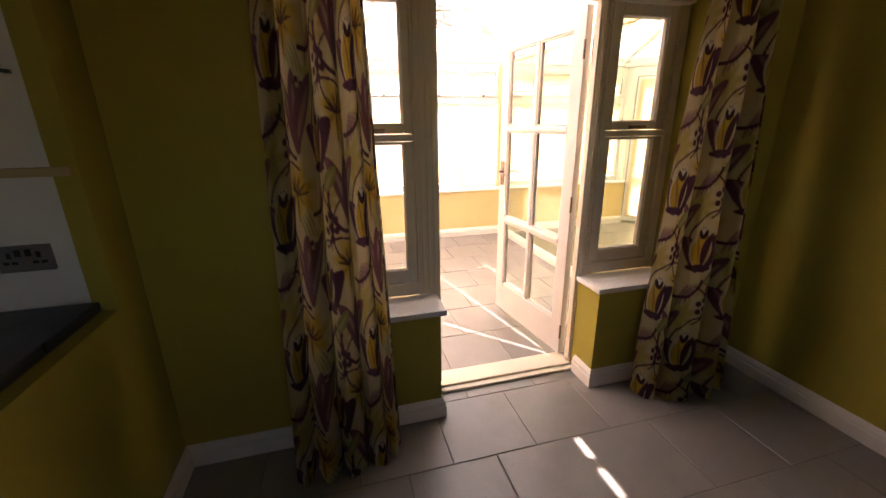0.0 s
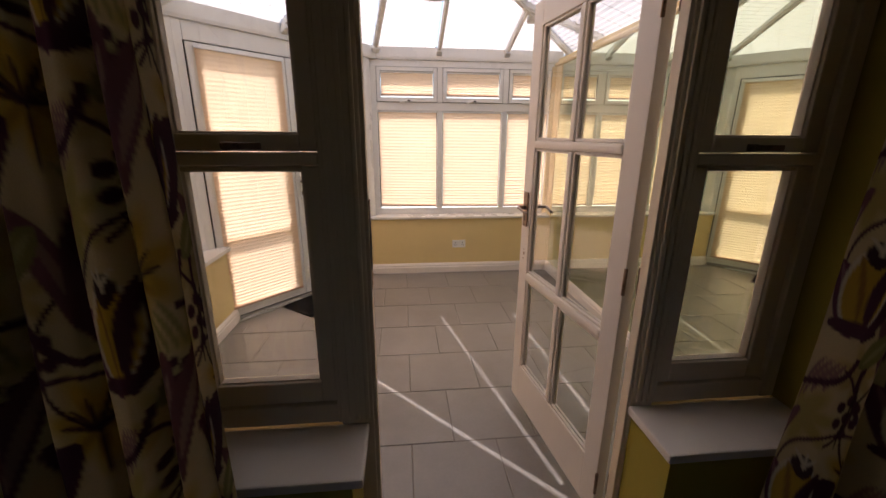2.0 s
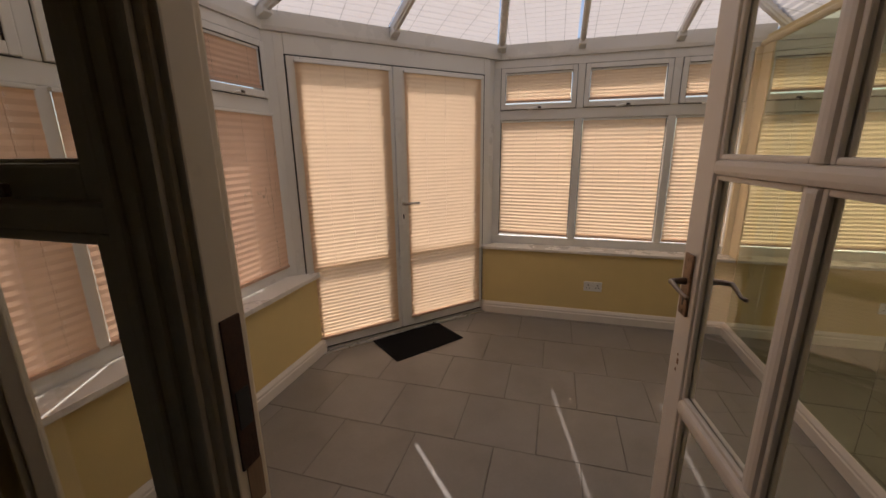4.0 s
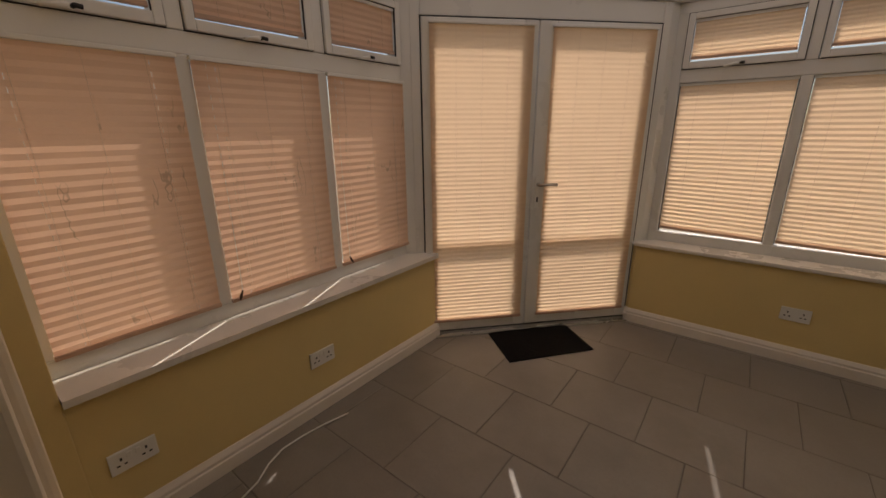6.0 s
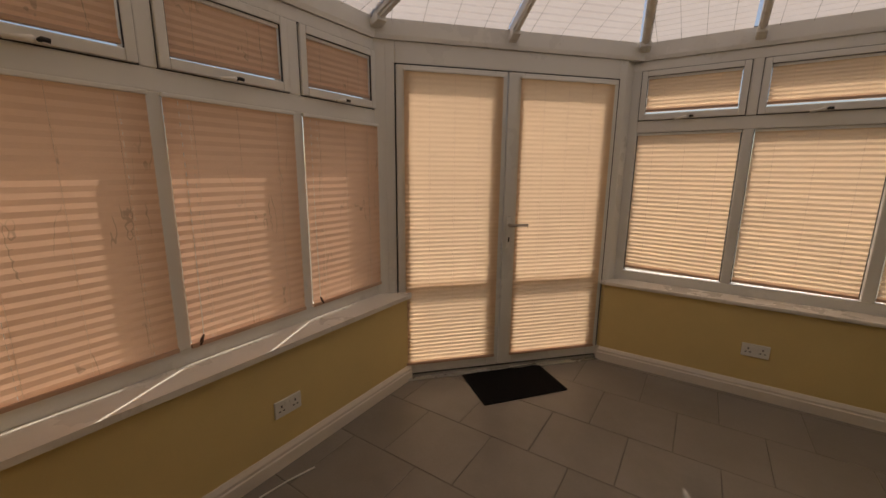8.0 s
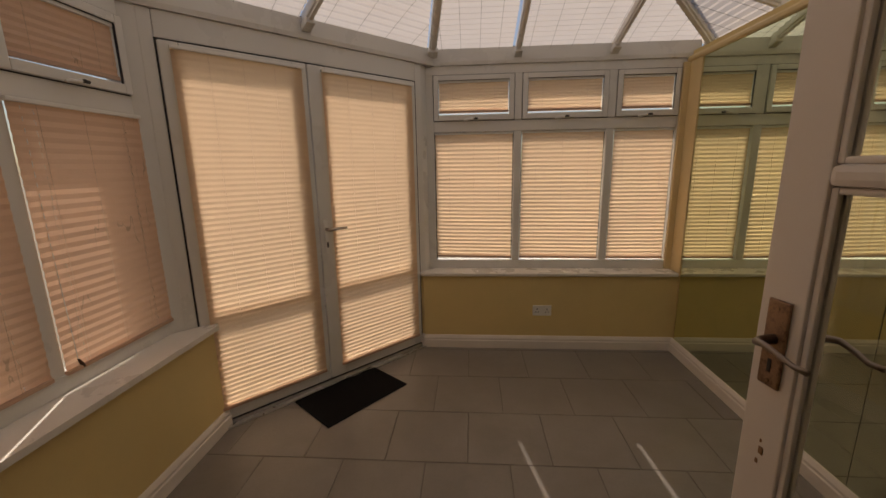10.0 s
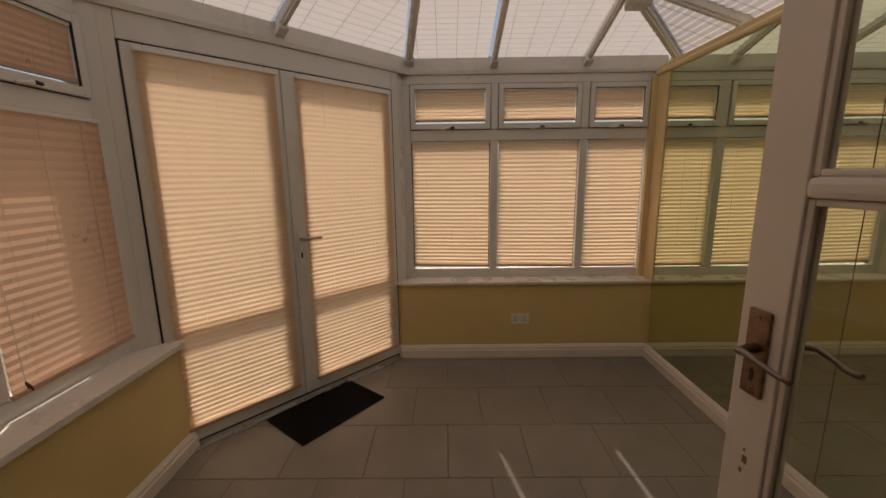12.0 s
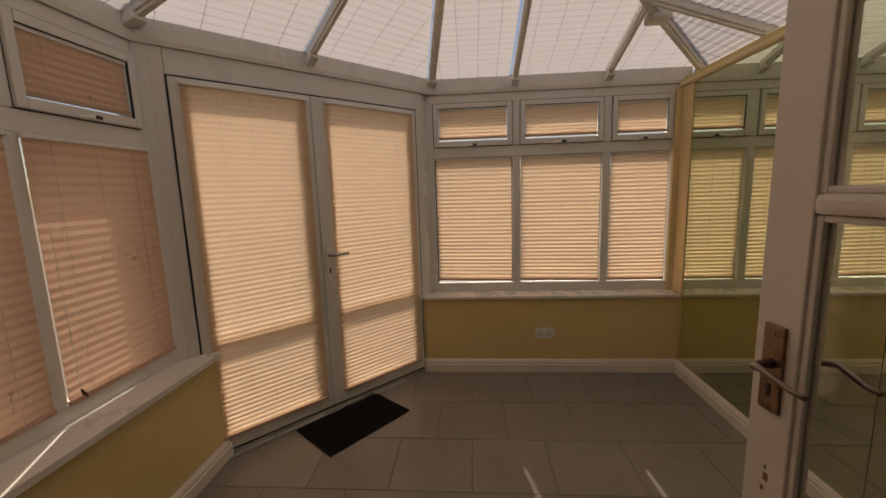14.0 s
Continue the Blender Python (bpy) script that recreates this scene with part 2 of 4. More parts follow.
def sweep(bm, profile, path):
    """A profile (out, up) carried along a path in plan, out to the left of its way."""
    n = len(path)
    rows = []
    for i in range(n):
        p = Vector(path[i])
        d0 = (p - Vector(path[i - 1])).normalized() if i else (Vector(path[1]) - p).normalized()
        d1 = (Vector(path[i + 1]) - p).normalized() if i < n - 1 else d0
        n0, n1 = Vector((-d0.y, d0.x)), Vector((-d1.y, d1.x))
        m = (n0 + n1).normalized()
        m = m / max(0.3, m.dot(n0))
        rows.append([bm.verts.new((p.x + m.x * o, p.y + m.y * o, z)) for o, z in profile])
    k = len(profile)
    for i in range(n - 1):
        for j in range(k):
            bm.faces.new((rows[i][j], rows[i + 1][j], rows[i + 1][(j + 1) % k], rows[i][(j + 1) % k]))
    bm.faces.new(list(reversed(rows[0])))
    bm.faces.new(rows[-1])
    bmesh.ops.recalc_face_normals(bm, faces=bm.faces)
    return bm


def mesh_of(name, bm, material, smooth=False):
    bm.normal_update()
    me = bpy.data.meshes.new(name)
    bm.to_mesh(me)
    bm.free()
    me.materials.append(material)
    if smooth:
        me.polygons.foreach_set("use_smooth", [True] * len(me.polygons))
    return me


def part(name, bm, material, parent=None, label="", smooth=False):
    ob = new(name, mesh_of(name, bm, material, smooth))
    if parent is not None:
        ob.parent = parent
    if label:
        ob["label"] = label
    return ob


def thing(name, m, label, category, group="", kind=""):
    ob = new(name)
    ob.empty_display_size = 0.1
    ob.matrix_world = m
    return tagged(ob, label, category, group, kind)


def structure(name, bm, material, label, category):
    return tagged(part(name, bm, material), label, category, "", "structure")


def B(*a, **k):
    return box(bmesh.new(), *a, **k)


# ---- plan ----
KZ = 0.015                         # kitchen floor
HOUSE_IN, HOUSE_OUT = 1.84, 2.10   # faces of the house wall
KL, KR, KB = -0.49, 2.56, -2.6     # kitchen walls
LX, FY, RX = -0.685, 5.335, 2.455    # window planes and mirror plane
DOOR_L, DOOR_R = Vector((-0.602, 4.061)), Vector((0.465, 5.205))   # edges of the french doors
FD = (DOOR_R - DOOR_L).normalized()
C1, C2 = DOOR_L - FD * 0.06, DOOR_R + FD * 0.06
Q1, Q2 = C1 + FD * ((LX - C1.x) / FD.x), C1 + FD * ((FY - C1.y) / FD.y)   # where the wall planes meet
FN = Vector((-FD.y, FD.x))
FLEN = (C2 - C1).length
EAVE = 2.31
APEX = Vector((0.88, 3.66, 2.87))
FAR = Matrix(((1, 0, 0, 0), (0, 1, 0, FY), (0, 0, 1, 0), (0, 0, 0, 1)))
LEFT = Matrix(((0, -1, 0, LX), (1, 0, 0, 0), (0, 0, 1, 0), (0, 0, 0, 1)))
FRENCH = Matrix(((FD.x, FN.x, 0, C1.x), (FD.y, FN.y, 0, C1.y), (0, 0, 1, 0), (0, 0, 0, 1)))
T = Matrix.Translation

# ---- ground outside ----
# hardly seen; its warm pale colour is added to bounce light into the rooms
structure("ground", B(-400, 400, -400, 400, -0.6, -0.25), M["ground"], "unseen ground tinted pale and warm to bounce light indoors", "ground")

# ---- house walls ----
bm = bmesh.new()
box(bm, KL, 0.165, HOUSE_IN, 2.05, -0.2, 2.5)
box(bm, 2.08, KR, HOUSE_IN, 2.05, -0.2, 2.5)
box(bm, 0.165, 2.08, HOUSE_IN, 2.05, 2.10, 2.5)
box(bm, 0.165, 0.687, HOUSE_IN, 2.05, -0.2, 0.59)
box(bm, 1.575, 2.08, HOUSE_IN, 2.05, -0.2, 0.59)
structure("wall_north", bm, M["olive"], "olive green painted kitchen wall with a glazed opening", "wall")
bm = bmesh.new()
box(bm, -1.1, 0.165, 2.05, HOUSE_OUT, -0.2, 3.1)
box(bm, 2.08, 2.9, 2.05, HOUSE_OUT, -0.2, 3.1)
box(bm, 0.165, 2.08, 2.05, HOUSE_OUT, 2.10, 3.1)
box(bm, 0.165, 0.687, 2.05, HOUSE_OUT, -0.2, 0.60)
box(bm, 1.59, 2.08, 2.05, HOUSE_OUT, -0.2, 0.60)
structure("wall_house", bm, M["cream"], "cream painted house wall inside the conservatory", "wall")
structure("wall_kitchen_east", B(KR, KR + 0.2, KB - 0.2, 2.05, -0.2, 2.5), M["olive"], "plain olive green painted wall", "wall")
# unseen wall; the hole is added so that skylight brightens the kitchen
bm = bmesh.new()
box(bm, KL - 2.2, 0.3, KB - 0.2, KB, -0.2, 2.5)
box(bm, 1.3, KR, KB - 0.2, KB, -0.2, 2.5)
box(bm, 0.3, 1.3, KB - 0.2, KB, -0.2, 1.30)
box(bm, 0.3, 1.3, KB - 0.2, KB, 1.80, 2.5)
structure("wall_kitchen_south", bm, M["olive"], "olive green painted wall with an unseen opening added for daylight", "wall")
bm = bmesh.new()
box(bm, KL - 0.07, KL, 1.64, HOUSE_IN, -0.2, 2.5)
box(bm, KL - 0.12, KL, KB, 1.64, -0.2, 0.885)
box(bm, KL - 0.12, KL, KB, 1.64, 2.15, 2.5)
structure("wall_kitchen_west", bm, M["olive"], "olive green wall with an open serving hatch", "wall")
structure("wall_hatch", B(KL - 2.2, KL - 0.004, 1.655, 2.05, -0.2, 2.5), M["kitchen_white"], "white painted wall beyond the hatch", "wall")
# out of view; small hole added to let fill light in through the hatch
bm = bmesh.new()
box(bm, KL - 2.4, KL - 2.2, KB, -0.12, -0.2, 2.5)
box(bm, KL - 2.4, KL - 2.2, 0.3, 2.05, -0.2, 2.5)
box(bm, KL - 2.4, KL - 2.2, -0.12, 0.3, -0.2, 1.25)
box(bm, KL - 2.4, KL - 2.2, -0.12, 0.3, 1.6, 2.5)
structure("wall_hatch_west", bm, M["kitchen_white"], "white painted wall with a small unseen opening added for daylight", "wall")
structure("ceiling", B(KL - 2.4, KR + 0.2, KB - 0.2, 2.05, 2.5, 2.6), M["kitchen_white"], "plain white kitchen ceiling", "ceiling")


# ---- conservatory dwarf walls, sills and skirting ----
def on_french(p, deep=0.0):
    d = (Vector(p) - C1).dot(FN)
    return Vector(p) - FN * (d - deep)


LI, FI = -0.543, 5.185
e1, e2 = Vector((LI, 4.105)), Vector((0.495, FI))
f1, f2 = on_french(e1), on_french(e2)
b1, b2 = on_french(e1, 0.2), on_french(e2, 0.2)
structure("wall_west", prism(bmesh.new(), [(LI, HOUSE_OUT), e1, f1, b1, (-0.95, 4.0), (-0.95, HOUSE_OUT)], -0.3, 0.605), M["cream"], "low cream yellow wall under the windows", "wall")
structure("wall_far", prism(bmesh.new(), [e2, (2.75, FI), (2.75, 5.52), (0.52, 5.52), b2, f2], -0.3, 0.605), M["cream"], "low cream yellow wall under the windows", "wall")
o = 0.04
structure("window_sill_west", prism(bmesh.new(), [(LI + o, 2.192), (LI + o, 4.085), (LI + o - 0.035, 4.125), on_french((LI + o - 0.035, 4.125), -0.004), (LX + 0.002, Q1.y - 0.008), (LX + 0.002, 2.192)], 0.606, 0.633, 0.008), M["sillboard"], "deep white sill board with a rounded front", "window sill")
structure("window_sill_far", prism(bmesh.new(), [(0.495, FI - 0.025), (RX - 0.004, FI - 0.025), (RX - 0.004, FY - 0.002), (Q2.x - 0.01, FY - 0.002), on_french((0.49, FI - 0.022), -0.004), (0.475, FI - 0.015)], 0.606, 0.633, 0.008), M["sillboard"], "white sill board with a rounded front", "window sill")

SKIRT = [(0, 0), (0.022, 0), (0.022, 0.062), (0.017, 0.068), (0.017, 0.082), (0.010, 0.095), (0.004, 0.105), (0, 0.105)]


def skirting(name, path, z=0.0, label="white gloss skirting board with a moulded top"):
    return structure(name, sweep(bmesh.new(), [(a, b + z) for a, b in SKIRT], path), M["gloss"], label, "skirting board")


skirting("baseboard_west", [(LI, 2.19), e1, f1][::-1])
skirting("baseboard_far", [f2, e2, (RX, FI)][::-1])
skirting("baseboard_mirror", [(RX, FI), (RX, HOUSE_OUT)][::-1])
skirting("baseboard_house_a", [(0.687, HOUSE_OUT), (LI, HOUSE_OUT)][::-1])
skirting("baseboard_house_b", [(1.59, HOUSE_OUT), (RX, HOUSE_OUT)])
skirting("baseboard_kitchen_a", [(0.687, 2.0), (0.687, HOUSE_IN), (KL, HOUSE_IN), (KL, -1.0)], KZ)
skirting("baseboard_kitchen_b", [(KR, -1.0), (KR, HOUSE_IN), (1.575, HOUSE_IN), (1.575, 2.0)], KZ)

structure("pilaster", B(-0.95, LI + 0.012, HOUSE_OUT - 0.04, 2.19, 0.0, 2.2, bevel=0.004), M["cream"], "cream painted pilaster between house and windows", "pilaster")

# ---- mirror wall ----
structure("wall_east", B(RX + 0.012, 2.75, HOUSE_OUT, 5.52, -0.3, 2.24), M["cream"], "cream painted party wall behind the mirrors", "wall")
edges_y = [HOUSE_OUT + 0.004, 3.695, 5.153]
for a, b in zip(edges_y, edges_y[1:]):
    mir = part("mirror_panel", B(RX, RX + 0.008, a + 0.0015, b - 0.0015, 0.10, 2.17, bevel=0.001, seg=1), M["mirror"])
    tagged(mir, "tall green tinted wall mirror panel above the skirting", "mirror", "wall mirrors")
structure("trim_mirror_joint", B(RX + 0.002, RX + 0.0115, 3.6937, 3.6963, 0.106, 2.165), M["gasket"], "thin dark joint between two mirror panels", "joint")
structure("trim_mirror_top", sweep(bmesh.new(), [(0, 2.166), (0.022, 2.166), (0.031, 2.174), (0.032, 2.190), (0.024, 2.203), (0, 2.206)], [(RX + 0.012, HOUSE_OUT), (RX + 0.012, 5.33)]), M["litcream"], "cream painted moulding along the mirror top", "moulding")
bm = B(2.408, RX + 0.010, 5.300, FY - 0.004, 0.635, 2.165, bevel=0.003)
box(bm, RX - 0.007, RX + 0.0115, 5.155, 5.302, 0.635, 2.165, bevel=0.002)
structure("trim_mirror_end", bm, M["litcream"], "cream painted upright board at the mirror's end", "moulding")


# ---- window walls ----
def window_wall(name, m, x0, x1, panes, label):
    """Frame of posts, mullions, transom and head with opening top lights; local x along the wall, y outwards."""
    w = thing(name, m, label, "window", kind="structure")
    P = lambda n, *a, mat="upvc", bev=0.006: part(n, B(*a, bevel=bev), M[mat], w)
    P("head", x0, x1, 0.0, 0.075, 2.135, 2.20)
    P("bottom_rail", x0, x1, 0.0, 0.075, 0.600, 0.70)
    P("transom", panes[0][0], panes[-1][1], 0.0, 0.058, 1.718, 1.800)
    P("post", x0, panes[0][0], 0.0, 0.075, 0.70, 2.135)
    P("post", panes[-1][1], x1, 0.0, 0.075, 0.70, 2.135)
    for (a, b), (c, d) in zip(panes, panes[1:]):
        P("mullion", b, c, -0.003, 0.075, 0.70, 1.718)
        P("mullion", b, c, -0.003, 0.075, 1.800, 2.135)
    for a, b in panes:
        pane = part("pane", B(a, b, 0.048, 0.056, 0.70, 1.718), M["glass"], w)
        pane.visible_shadow = False
        g = bmesh.new()
        for q in ((a, a + 0.006, 1.720, 0.702), (b - 0.006, b, 1.720, 0.702)):
            box(g, q[0], q[1], 0.034, 0.06, 0.702, 1.716)
        box(g, a + 0.006, b - 0.006, 0.034, 0.06, 1.710, 1.716)
        part("gasket", g, M["gasket"], w)
        sash = part("top_light", B(a + 0.004, a + 0.04, -0.016, 0.06, 1.804, 2.131, bevel=0.005), M["upvc"], w)
        for q in ((b - 0.04, b - 0.004, 1.804, 2.131), (a + 0.04, b - 0.04, 1.804, 1.845), (a + 0.04, b - 0.04, 2.094, 2.131)):
            part("sash_rail", B(q[0], q[1], -0.016, 0.06, q[2], q[3], bevel=0.005), M["upvc"], sash)
        tp = part("pane", B(a + 0.04, b - 0.04, 0.046, 0.052, 1.845, 2.094), M["glass"], sash)
        tp.visible_shadow = False
        g = bmesh.new()
        box(g, a - 0.001, b + 0.001, -0.004, 0.03, 2.1312, 2.1348)
        box(g, a - 0.001, b + 0.001, -0.0005, 0.03, 1.8008, 1.8032)
        part("gasket", g, M["gasket"], w)
        g = bmesh.new()
        for q in (a - 0.001, b - 0.0025):
            box(g, q, q + 0.0030, -0.0015, 0.03, 1.806, 2.129)
        for q in (a + 0.0395, b - 0.0415):
            box(g, q, q + 0.002, -0.012, 0.0, 1.847, 2.092)
        box(g, a + 0.0415, b - 0.0415, -0.012, 0.0, 2.0925, 2.0945)
        part("gasket", g, M["gasket"], w)
        c = (a + b) / 2
        st = part("window_handle", tube(bmesh.new(), [(c - 0.012, -0.018, 1.811), (c - 0.012, -0.040, 1.811), (c - 0.030, -0.046, 1.807), (c - 0.075, -0.046, 1.799)], [0.009, 0.010, 0.009, 0.007]), M["plastic"], w, "white window handle", True)
        part("stay_peg", tube(bmesh.new(), [(c + 0.01, -0.016, 1.815), (c + 0.01, -0.036, 1.815), (c + 0.03, -0.036, 1.813)], 0.0075), M["black"], st, "black locking stud", True)
    return w


PANES_F = [(0.587, 1.206), (1.262, 1.896), (1.955, 2.406)]
PANES_L = [(2.225, 2.757), (2.815, 3.375), (3.437, 3.972)]
window_wall("window_1", FAR, C2.x + 0.02, 2.49, PANES_F, "three white uPVC windows with small top lights")
window_wall("window_2", LEFT, 2.191, Q1.y - 0.004, PANES_L, "three white uPVC windows with small top lights")
for k, outline in enumerate(([(LX - 0.002, Q1.y - 0.006), C1 + FD * 0.006 + FN * 0.002, C1 + FD * 0.006 + FN * 0.09, (LX - 0.10, Q1.y + 0.04), (LX - 0.10, Q1.y - 0.006)], [C2 - FD * 0.004 + FN * 0.003, (C2.x + 0.024, FY - 0.002), (C2.x + 0.024, FY + 0.09), C2 + FN * 0.09])):
    structure("corner_post_%d" % (k + 1), prism(bmesh.new(), outline, 0.0, EAVE - 0.07), M["upvc"], "white uPVC corner post", "post")

# ring beam and gutter
ring = [Vector((LX, HOUSE_OUT)), Q1, Q2, Vector((2.52, FY))]
structure("eaves_beam", sweep(bmesh.new(), [(-0.10, 2.2005), (0.012, 2.2005), (0.016, 2.225), (0.010, 2.315), (-0.10, 2.315)], [tuple(v) for v in ring][::-1]), M["upvc"], "white eaves beam round the conservatory", "beam")
structure("eaves_seal", sweep(bmesh.new(), [(-0.02, 2.3155), (0.006, 2.3155), (0.004, 2.3215), (-0.02, 2.3215)], [tuple(v) for v in ring][::-1]), M["gasket"], "dark dusty seal between beam and roof blinds", "seal")
structure("gutter", sweep(bmesh.new(), [(-0.102, 2.235), (-0.102, 2.30), (-0.107, 2.30), (-0.107, 2.242), (-0.145, 2.242), (-0.145, 2.30), (-0.152, 2.30), (-0.152, 2.235)], [tuple(v) for v in ring][::-1]), M["upvc"], "white plastic rain gutter outside", "gutter")


# ---- pleated blinds ----
def pleated(bm, spans, pitch, depth, warp=0.0, seed=0, holes=()):
    """Zigzag cloth; spans: (height, from, to) rows bottom to top in local x, z; holes: where cords pierce the folds."""
    rnd = random.Random(seed)
    a, b = spans[0][1], spans[0][2]
    cols = max(2, int((b - a) / 0.12) + 1)
    xs = [(a + (b - a) * j / cols, 0) for j in range(cols + 1)]
    for c in holes:
        xs = [q for q in xs if abs(q[0] - c) > 0.01] + [(c - 0.0004, 1), (c + 0.0004, 0)]
    xs.sort()
    prev = None
    for i, (z, _, _) in enumerate(spans):
        row = [bm.verts.new((x, (depth if i % 2 else -depth) + warp * rnd.uniform(-1, 1), z)) for x, _ in xs]
        if prev:
            for j in range(len(xs) - 1):
                if not (xs[j][1] and i % 2):
                    bm.faces.new((prev[j], prev[j + 1], row[j + 1], row[j]))
        prev = row
    return bm


def window_blind(m, x0, x1, y, z0, z1, pitch=0.023, depth=0.0040, tilt=0.0, bunch=0, ease=0.4, cloth="blind", holes=(), label="", seed=0, cords=(0.18, 0.5, 0.82)):
    bl = thing("pleated_blind", m @ T((x0, y, z0)), label, "window blind", "pleated window blinds")
    w, h = x1 - x0, z1 - z0
    n = max(4, int((h - 0.03) / pitch))
    n += n % 2 + bunch
    rows = []
    for i in range(n + 1):
        f = i / n
        if bunch:
            zz = 0.018 + (i * 0.012 if i < bunch else bunch * 0.012 + (h - 0.03 - bunch * 0.012) * (i - bunch) / (n - bunch))
        else:
            zz = 0.018 + (h - 0.03) * (f - 0.06 * f * (1 - f))
        rows.append((zz, 0.004, w - 0.004))
    bm = pleated(bmesh.new(), rows, pitch, depth, 0.0006, seed, [w * c for c in holes])
    for v in bm.verts:
        v.co.y *= 1.0 - ease * min(1, v.co.z / h * 1.3)
    for v in bm.verts:
        v.co.z += tilt * (v.co.x - w / 2) * (1 - v.co.z / h)
    part("fabric", bm, M[cloth], bl, "peach pleated fabric, worn and creased")
    part("head_rail", B(0, w, -0.011, 0.011, h - 0.016, h, bevel=0.003), M["plastic"], bl)
    bm = B(0.002, w - 0.002, -0.009, 0.009, 0, 0.018, bevel=0.003)
    for v in bm.verts:
        v.co.z += tilt * (v.co.x - w / 2)
    part("bottom_rail", bm, M["blindrail"], bl)
    for c in cords:
        part("cord", tube(bmesh.new(), [(w * c, -depth - 0.0016, 0.01), (w * c + 0.001, -depth - 0.0018, h * 0.5), (w * c, -depth - 0.0016, h - 0.01)], 0.0008, 5), M["cordpeach"], bl)
    return bl


M["cordpeach"] = surface("peach_blind_cord", (0.70, 0.50, 0.36), 0.8, relief=0)
M["blindrail"] = surface("peach_painted_rail", (0.55, 0.36, 0.26), 0.5, vary=0.1)
for m, panes, sd in ((FAR, PANES_F, 1), (LEFT, PANES_L, 11)):
    for i, (a, b) in enumerate(panes):
        gap = (0.014, 0.008, 0.004)[i] if sd == 1 else -0.002
        window_blind(m, a + (0.005 if sd == 1 else -0.009), b + (-0.004 if sd == 1 else 0.006), 0.021 if sd == 1 else -0.0135, 0.703 + gap, 1.716, tilt=(-0.022, -0.016, 0.0)[i] if sd == 1 else 0.004, pitch=0.0155 if sd == 1 else 0.018, depth=0.0030 if sd == 1 else 0.0023, label="peach pleated blind drawn down over a window", seed=sd + i, holes=() if sd == 1 else (0.16, 0.84), cloth="doorblind" if sd == 1 else "blind")
        window_blind(m, a + 0.041, b - 0.043, 0.006, 1.845 + (0.014 if sd == 1 else 0.010), 2.093, bunch=6 if sd == 1 else 0, tilt=0.0 if sd == 1 else 0.01, label="peach pleated blind drawn nearly down over a top light", seed=sd + 5 + i, cords=(0.2, 0.8), pitch=0.016, depth=0.0024, cloth="doorblind" if sd == 1 else "blind")


for y, lean in ((2.84, 0.02), (3.495, -0.015)):
    tg = thing("cord_toggle", LEFT @ T((y, -0.004, 0.70)), "small dark cord weight hanging beside a blind", "cord weight", "blind cord weights")
    part("weight", tube(bmesh.new(), [(0, -0.014, 0.004), (lean * 0.4, -0.014, 0.02), (lean, -0.012, 0.045)], [0.006, 0.0075, 0.003]), M["rust"], tg, smooth=True)
    part("bead_chain", tube(bmesh.new(), [(lean, -0.012, 0.045), (lean * 1.3, -0.009, 0.5), (lean * 1.2, -0.008, 1.02)], 0.0014, 5), M["plastic"], tg)

# ---- french doors ----
fr = thing("door_2", FRENCH, "white uPVC double glazed french doors, closed", "french doors", kind="structure")
fs0, fs1, mid = 0.06, FLEN - 0.06, 0.795
P = lambda n, *a, mat="upvc", bev=0.006, par=fr: part(n, B(*a, bevel=bev), M[mat], par)
P("frame_post", 0.0, fs0, 0.0, 0.075, 0.0, 2.2)
P("frame_post", fs1, FLEN, 0.0, 0.075, 0.0, 2.2)
P("frame_head", fs0, fs1, 0.0, 0.075, 2.075, 2.2)
P("threshold", fs0, fs1, -0.02, 0.075, 0.0, 0.028, mat="steel", bev=0.004)
# proud black strip stands in for the shade of the gap below the doors
P("threshold_groove", fs0 + 0.004, fs1 - 0.004, -0.0165, -0.0095, 0.0275, 0.0315, mat="gasket", bev=0.001)
P("sill_bar", fs0, fs1, -0.055, -0.0205, 0.0, 0.012, mat="alu", bev=0.003)
